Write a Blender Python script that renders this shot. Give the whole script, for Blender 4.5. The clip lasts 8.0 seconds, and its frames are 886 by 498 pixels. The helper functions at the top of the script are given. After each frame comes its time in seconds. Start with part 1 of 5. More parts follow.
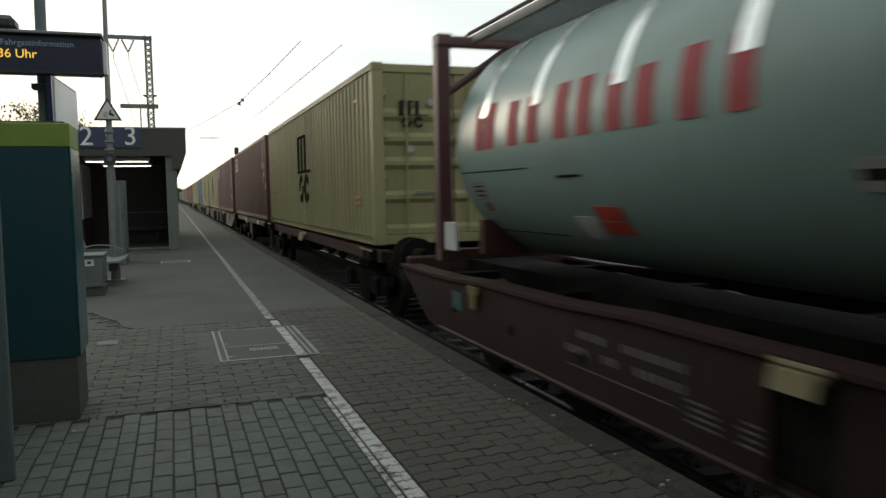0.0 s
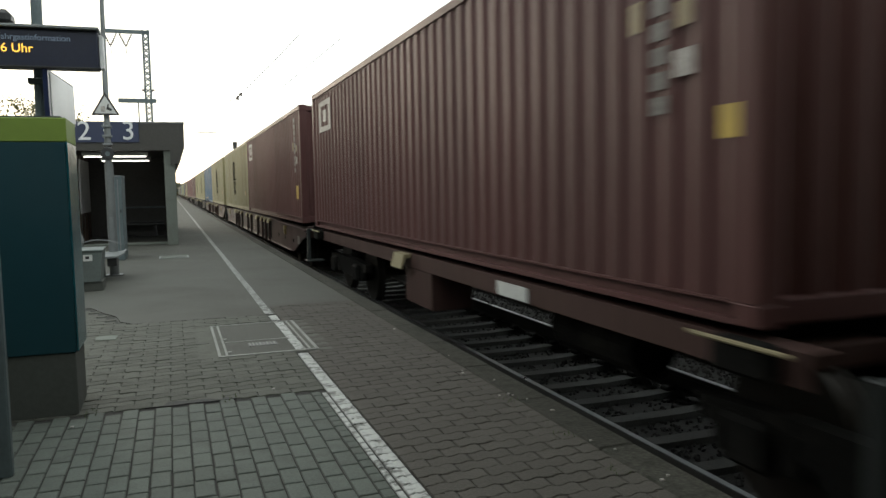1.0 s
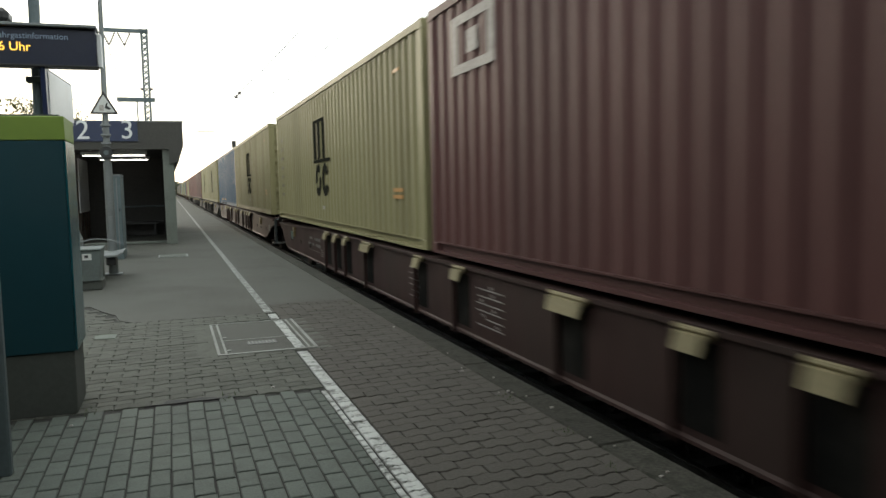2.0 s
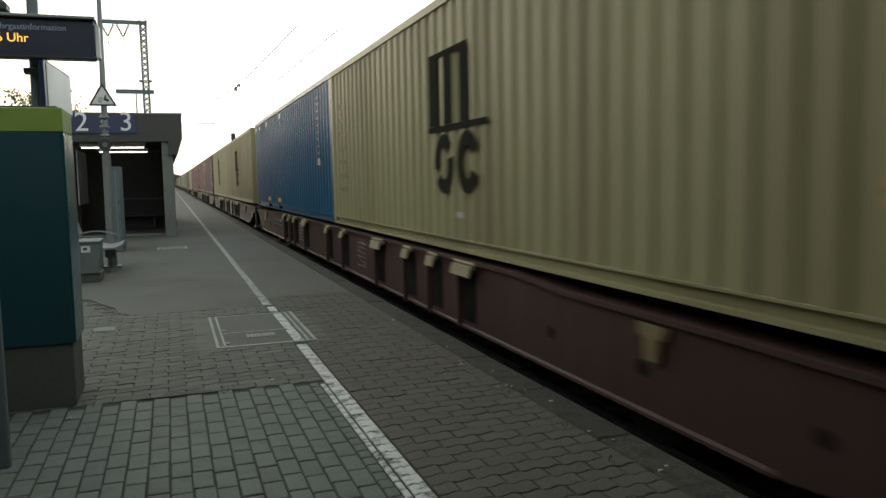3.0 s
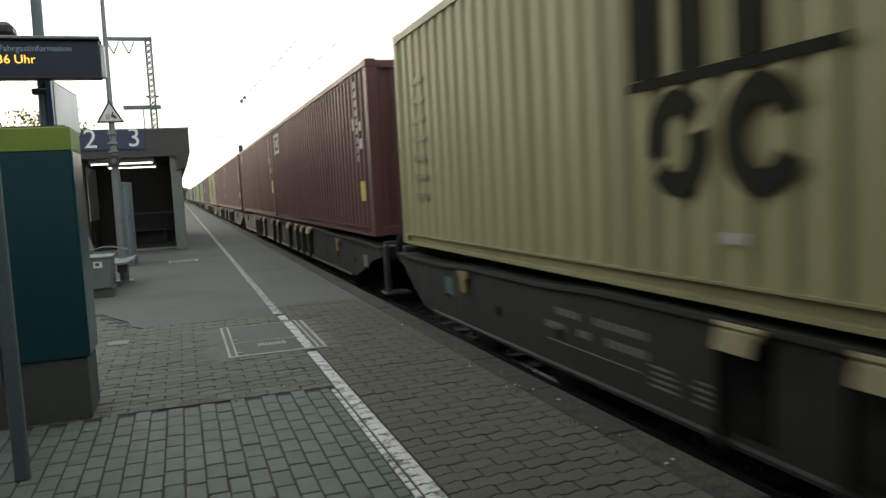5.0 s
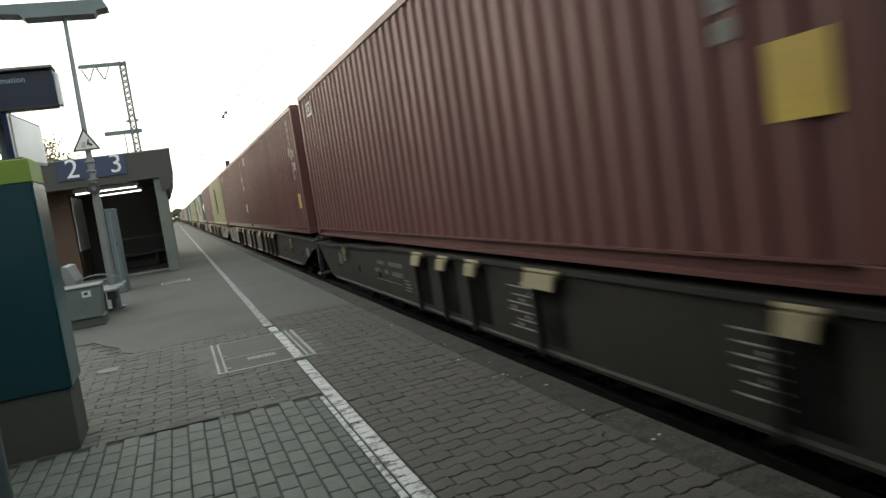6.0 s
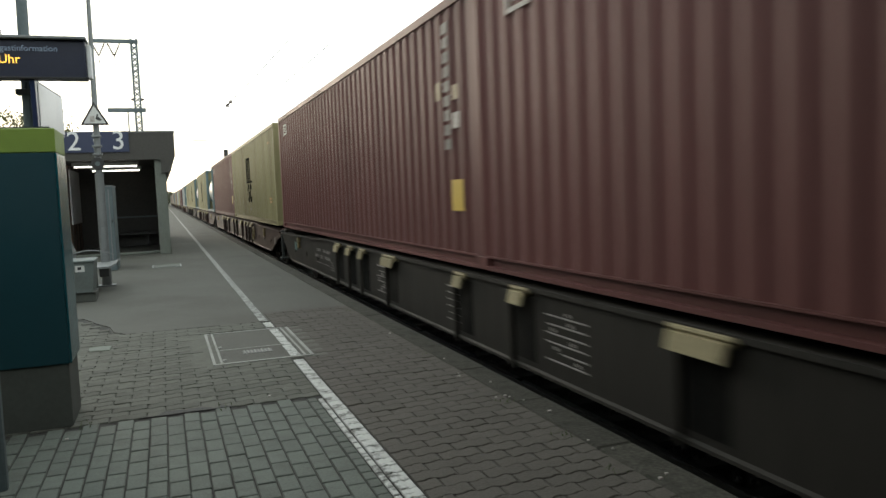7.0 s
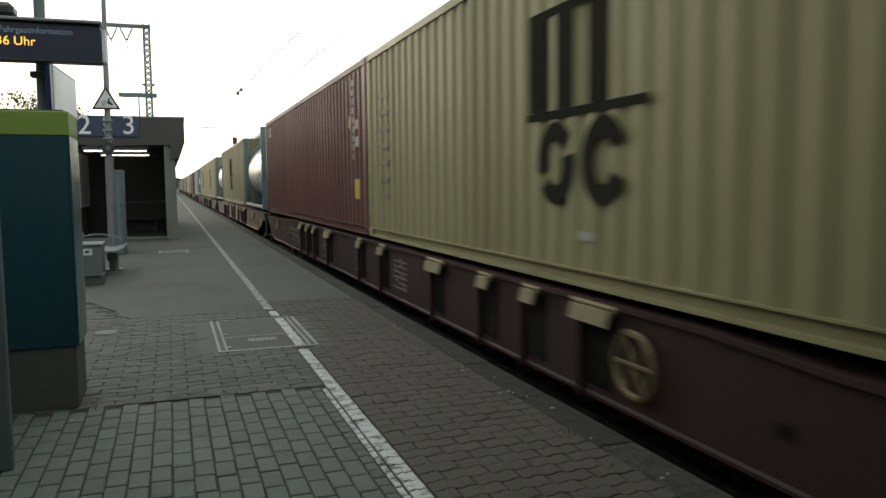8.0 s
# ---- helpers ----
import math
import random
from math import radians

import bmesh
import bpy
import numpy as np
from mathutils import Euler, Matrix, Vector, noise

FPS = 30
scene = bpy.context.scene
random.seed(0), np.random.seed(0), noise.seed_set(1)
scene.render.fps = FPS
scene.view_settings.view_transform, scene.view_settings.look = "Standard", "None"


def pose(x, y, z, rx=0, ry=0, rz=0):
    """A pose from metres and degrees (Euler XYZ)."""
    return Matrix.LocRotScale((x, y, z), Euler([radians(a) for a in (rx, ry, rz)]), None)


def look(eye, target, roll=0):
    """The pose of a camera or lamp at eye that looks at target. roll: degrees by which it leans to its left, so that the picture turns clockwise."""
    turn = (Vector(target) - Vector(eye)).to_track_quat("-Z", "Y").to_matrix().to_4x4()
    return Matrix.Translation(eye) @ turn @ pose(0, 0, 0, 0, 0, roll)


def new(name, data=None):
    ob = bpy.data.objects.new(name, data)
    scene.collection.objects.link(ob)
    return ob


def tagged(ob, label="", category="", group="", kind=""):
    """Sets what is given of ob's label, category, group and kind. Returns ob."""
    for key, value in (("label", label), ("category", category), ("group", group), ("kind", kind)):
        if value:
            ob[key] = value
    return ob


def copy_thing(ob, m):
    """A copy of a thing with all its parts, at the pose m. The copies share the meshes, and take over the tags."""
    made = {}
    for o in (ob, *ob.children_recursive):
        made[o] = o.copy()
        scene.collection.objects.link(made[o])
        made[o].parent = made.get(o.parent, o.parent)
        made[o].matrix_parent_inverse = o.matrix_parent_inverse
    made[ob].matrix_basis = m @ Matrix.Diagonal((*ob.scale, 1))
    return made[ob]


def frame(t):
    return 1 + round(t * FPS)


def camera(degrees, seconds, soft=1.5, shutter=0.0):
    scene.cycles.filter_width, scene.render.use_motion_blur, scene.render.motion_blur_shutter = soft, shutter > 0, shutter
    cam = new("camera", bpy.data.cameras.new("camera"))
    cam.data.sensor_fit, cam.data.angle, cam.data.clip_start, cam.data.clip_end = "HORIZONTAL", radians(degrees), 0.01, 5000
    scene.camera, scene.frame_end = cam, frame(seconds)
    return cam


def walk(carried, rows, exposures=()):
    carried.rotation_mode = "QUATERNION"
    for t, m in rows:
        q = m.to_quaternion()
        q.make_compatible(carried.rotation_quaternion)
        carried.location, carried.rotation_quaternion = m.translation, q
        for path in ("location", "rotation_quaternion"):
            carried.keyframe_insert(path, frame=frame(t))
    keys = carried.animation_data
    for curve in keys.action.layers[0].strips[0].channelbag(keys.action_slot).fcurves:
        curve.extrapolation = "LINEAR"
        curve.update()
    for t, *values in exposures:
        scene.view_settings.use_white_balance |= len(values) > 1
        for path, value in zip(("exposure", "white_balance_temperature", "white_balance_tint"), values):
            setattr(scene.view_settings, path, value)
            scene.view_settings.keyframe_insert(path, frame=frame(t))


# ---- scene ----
cam = camera(60.0, 8.0, shutter=0.2)
PATH = [
    (0, (0.0, 0.009, 1.397), (0.659, 1.891, 1.251), -1.0),
    (0.5, (0.002, 0.016, 1.397), (0.658, 1.899, 1.236), -1.3),
    (1, (0.006, 0.025, 1.398), (0.667, 1.906, 1.237), -1.1),
    (1.5, (0.009, 0.024, 1.394), (0.671, 1.904, 1.235), -1.3),
    (3, (0.013, 0.038, 1.392), (0.676, 1.916, 1.209), -1.1),
    (3.5, (0.018, 0.03, 1.397), (0.682, 1.91, 1.236), -1.1),
    (4, (0.014, 0.024, 1.392), (0.674, 1.905, 1.233), -1.2),
    (5.3, (0.045, -0.047, 1.388), (0.658, 1.848, 1.207), -5.2),
    (5.5, (0.12, -0.022, 1.369), (0.72, 1.876, 1.179), -7.9),
    (6, (0.191, -0.046, 1.364), (0.832, 1.84, 1.183), -8.5),
    (6.5, (0.114, -0.004, 1.379), (0.785, 1.873, 1.214), -4.2),
    (7, (0.01, 0.033, 1.394), (0.687, 1.908, 1.241), -2.3),
    (7.5, (-0.014, 0.049, 1.394), (0.666, 1.923, 1.229), -0.2),
    (8, (-0.009, 0.03, 1.397), (0.654, 1.909, 1.229), -0.6),
]
walk(cam, [(t, look(eye, target, roll)) for t, eye, target, roll in PATH],
     exposures=[(0, -0.55), (0.5, -0.10), (1, 0.20), (1.5, 0.42), (3, -0.08), (3.5, 0.0), (4, 0.18), (5.5, 0.28), (6, 0.42), (6.5, 0.42), (7, 0.35), (7.5, 0.32), (8, 0.0)])

# The freight train passes at a steady 21 m/s: seconds and metres run.
RUN = [(0.0, 0.0), (0.5, 10.47), (1.0, 20.65), (1.5, 30.75), (2.1, 43.9), (2.8, 58.65), (3.0, 62.81), (3.5, 73.23), (4.0, 83.72), (4.7, 98.5),
       (5.5, 115.25), (6.0, 125.70), (6.5, 136.30), (7.0, 146.69), (7.5, 157.1), (8.0, 167.57)]
RAIL = -0.45      # top of the rails; the platform's surface is z = 0
TRACK = 3.89      # middle of the track

# ---- world, sun ----
world = bpy.data.worlds.new("overcast_evening")
scene.world = world
world.use_nodes = True
wn, wl = world.node_tree.nodes, world.node_tree.links
wn.clear()
w_out = wn.new("ShaderNodeOutputWorld")
w_bg = wn.new("ShaderNodeBackground")
w_sky = wn.new("ShaderNodeTexSky")
w_sky.sky_type = "NISHITA"
w_sky.sun_disc = False
w_sky.sun_elevation, w_sky.sun_rotation = radians(9), radians(-12)
w_gain = wn.new("ShaderNodeVectorMath")
w_gain.operation = "SCALE"
w_gain.inputs["Scale"].default_value = 0.10
w_tex = wn.new("ShaderNodeTexCoord")
w_map = wn.new("ShaderNodeMapping")
w_map.inputs["Scale"].default_value = (1.5, 1.5, 5.0)
w_noise = wn.new("ShaderNodeTexNoise")
w_noise.inputs["Scale"].default_value = 1.7
w_noise.inputs["Detail"].default_value = 6
w_ramp = wn.new("ShaderNodeValToRGB")
w_ramp.color_ramp.elements[0].position, w_ramp.color_ramp.elements[0].color = 0.30, (0.80, 0.90, 0.92, 1)
w_ramp.color_ramp.elements[1].position, w_ramp.color_ramp.elements[1].color = 0.62, (1.12, 1.17, 1.11, 1)
w_mix = wn.new("ShaderNodeMixRGB")
w_mix.inputs["Fac"].default_value = 0.85
wl.new(w_tex.outputs["Generated"], w_map.inputs["Vector"])
wl.new(w_map.outputs["Vector"], w_noise.inputs["Vector"])
wl.new(w_noise.outputs["Fac"], w_ramp.inputs["Fac"])
wl.new(w_sky.outputs["Color"], w_gain.inputs[0])
wl.new(w_gain.outputs["Vector"], w_mix.inputs["Color1"])
wl.new(w_ramp.outputs["Color"], w_mix.inputs["Color2"])
wl.new(w_mix.outputs["Color"], w_bg.inputs["Color"])
wl.new(w_bg.outputs["Background"], w_out.inputs["Surface"])
w_bg.inputs["Strength"].default_value = 1.5

sun = new("sun", bpy.data.lights.new("sun", "SUN"))
sun.data.energy, sun.data.angle, sun.data.color = 0.5, radians(14), (1.0, 0.86, 0.68)
sun.matrix_world = look((-20, 90, 17), (0, 0, 0))


# ---- materials ----
def material(name, colour, rough=0.7, metal=0.0, grain=40.0, patch=1.6, vary=0.18, dirt=(0.05, 0.045, 0.04), dirty=0.25, bump=0.15, each=0.0, streak=False, spec=0.5):
    """Painted, stone or metal surface: fine grain, larger stains, a little relief; each: how much single pieces differ."""
    m = bpy.data.materials.new(name)
    m.use_nodes = True
    n, l = m.node_tree.nodes, m.node_tree.links
    b = n["Principled BSDF"]
    tc = n.new("ShaderNodeTexCoord")
    mp = n.new("ShaderNodeMapping")
    l.new(tc.outputs["Object"], mp.inputs["Vector"])
    if streak:
        mp.inputs["Scale"].default_value = (1.0, 1.0, 0.12)
    oi = n.new("ShaderNodeObjectInfo")
    off = n.new("ShaderNodeVectorMath")
    off.operation = "ADD"
    sc = n.new("ShaderNodeVectorMath")
    sc.operation = "SCALE"
    cb = n.new("ShaderNodeCombineXYZ")
    l.new(oi.outputs["Random"], cb.inputs["X"])
    l.new(oi.outputs["Random"], cb.inputs["Y"])
    l.new(cb.outputs["Vector"], sc.inputs[0])
    sc.inputs["Scale"].default_value = 37.0
    l.new(mp.outputs["Vector"], off.inputs[0])
    l.new(sc.outputs["Vector"], off.inputs[1])
    fine, wide = n.new("ShaderNodeTexNoise"), n.new("ShaderNodeTexNoise")
    fine.inputs["Scale"].default_value, fine.inputs["Detail"].default_value = grain, 4
    wide.inputs["Scale"].default_value, wide.inputs["Detail"].default_value = patch, 5
    wide.inputs["Roughness"].default_value = 0.62
    l.new(off.outputs["Vector"], fine.inputs["Vector"])
    l.new(off.outputs["Vector"], wide.inputs["Vector"])
    r1 = n.new("ShaderNodeMapRange")
    r1.inputs["To Min"].default_value, r1.inputs["To Max"].default_value = 1 - vary, 1 + vary
    r1.inputs["From Min"].default_value, r1.inputs["From Max"].default_value = 0.3, 0.7
    l.new(fine.outputs["Fac"], r1.inputs["Value"])
    base = n.new("ShaderNodeVectorMath")
    base.operation = "SCALE"
    base.inputs[0].default_value = colour
    l.new(r1.outputs["Result"], base.inputs["Scale"])
    r3 = n.new("ShaderNodeMapRange")
    r3.inputs["To Min"].default_value, r3.inputs["To Max"].default_value = 1 - each, 1 + each
    l.new(oi.outputs["Random"], r3.inputs["Value"])
    own = n.new("ShaderNodeVectorMath")
    own.operation = "SCALE"
    l.new(base.outputs["Vector"], own.inputs[0])
    l.new(r3.outputs["Result"], own.inputs["Scale"])
    r2 = n.new("ShaderNodeMapRange")
    r2.inputs["From Min"].default_value, r2.inputs["From Max"].default_value = 0.48, 0.72
    r2.inputs["To Min"].default_value, r2.inputs["To Max"].default_value = 0.0, dirty
    l.new(wide.outputs["Fac"], r2.inputs["Value"])
    mix = n.new("ShaderNodeMixRGB")
    mix.inputs["Color2"].default_value = (*dirt, 1)
    l.new(r2.outputs["Result"], mix.inputs["Fac"])
    l.new(own.outputs["Vector"], mix.inputs["Color1"])
    l.new(mix.outputs["Color"], b.inputs["Base Color"])
    r4 = n.new("ShaderNodeMapRange")
    r4.inputs["To Min"].default_value, r4.inputs["To Max"].default_value = max(0.04, rough - 0.12), min(1, rough + 0.12)
    l.new(wide.outputs["Fac"], r4.inputs["Value"])
    l.new(r4.outputs["Result"], b.inputs["Roughness"])
    b.inputs["Metallic"].default_value = metal
    b.inputs["Specular IOR Level"].default_value = spec
    if bump:
        bp = n.new("ShaderNodeBump")
        bp.inputs["Strength"].default_value, bp.inputs["Distance"].default_value = bump, 0.01
        l.new(fine.outputs["Fac"], bp.inputs["Height"])
        l.new(bp.outputs["Normal"], b.inputs["Normal"])
    return m


def glowing(name, colour, strength):
    m = bpy.data.materials.new(name)
    m.use_nodes = True
    b = m.node_tree.nodes["Principled BSDF"]
    b.inputs["Base Color"].default_value = (*colour, 1)
    b.inputs["Emission Color"].default_value = (*colour, 1)
    b.inputs["Emission Strength"].default_value = strength
    return m


def worn_paint(name, paint, under, cover=0.5):
    """Road paint rubbed away in patches, over the stone below."""
    m = material(name, paint, 0.7, vary=0.1, dirty=0.3, grain=60)
    n, l = m.node_tree.nodes, m.node_tree.links
    b = n["Principled BSDF"]
    old = b.inputs["Base Color"].links[0].from_socket
    geo = n.new("ShaderNodeNewGeometry")
    nz = n.new("ShaderNodeTexNoise")
    nz.inputs["Scale"].default_value, nz.inputs["Detail"].default_value = 9.0, 8
    nz.inputs["Roughness"].default_value = 0.7
    l.new(geo.outputs["Position"], nz.inputs["Vector"])
    r = n.new("ShaderNodeMapRange")
    r.inputs["From Min"].default_value, r.inputs["From Max"].default_value = cover, cover + 0.1
    l.new(nz.outputs["Fac"], r.inputs["Value"])
    mx = n.new("ShaderNodeMixRGB")
    mx.inputs["Color2"].default_value = (*under, 1)
    l.new(r.outputs["Result"], mx.inputs["Fac"])
    l.new(old, mx.inputs["Color1"])
    l.new(mx.outputs["Color"], b.inputs["Base Color"])
    return m


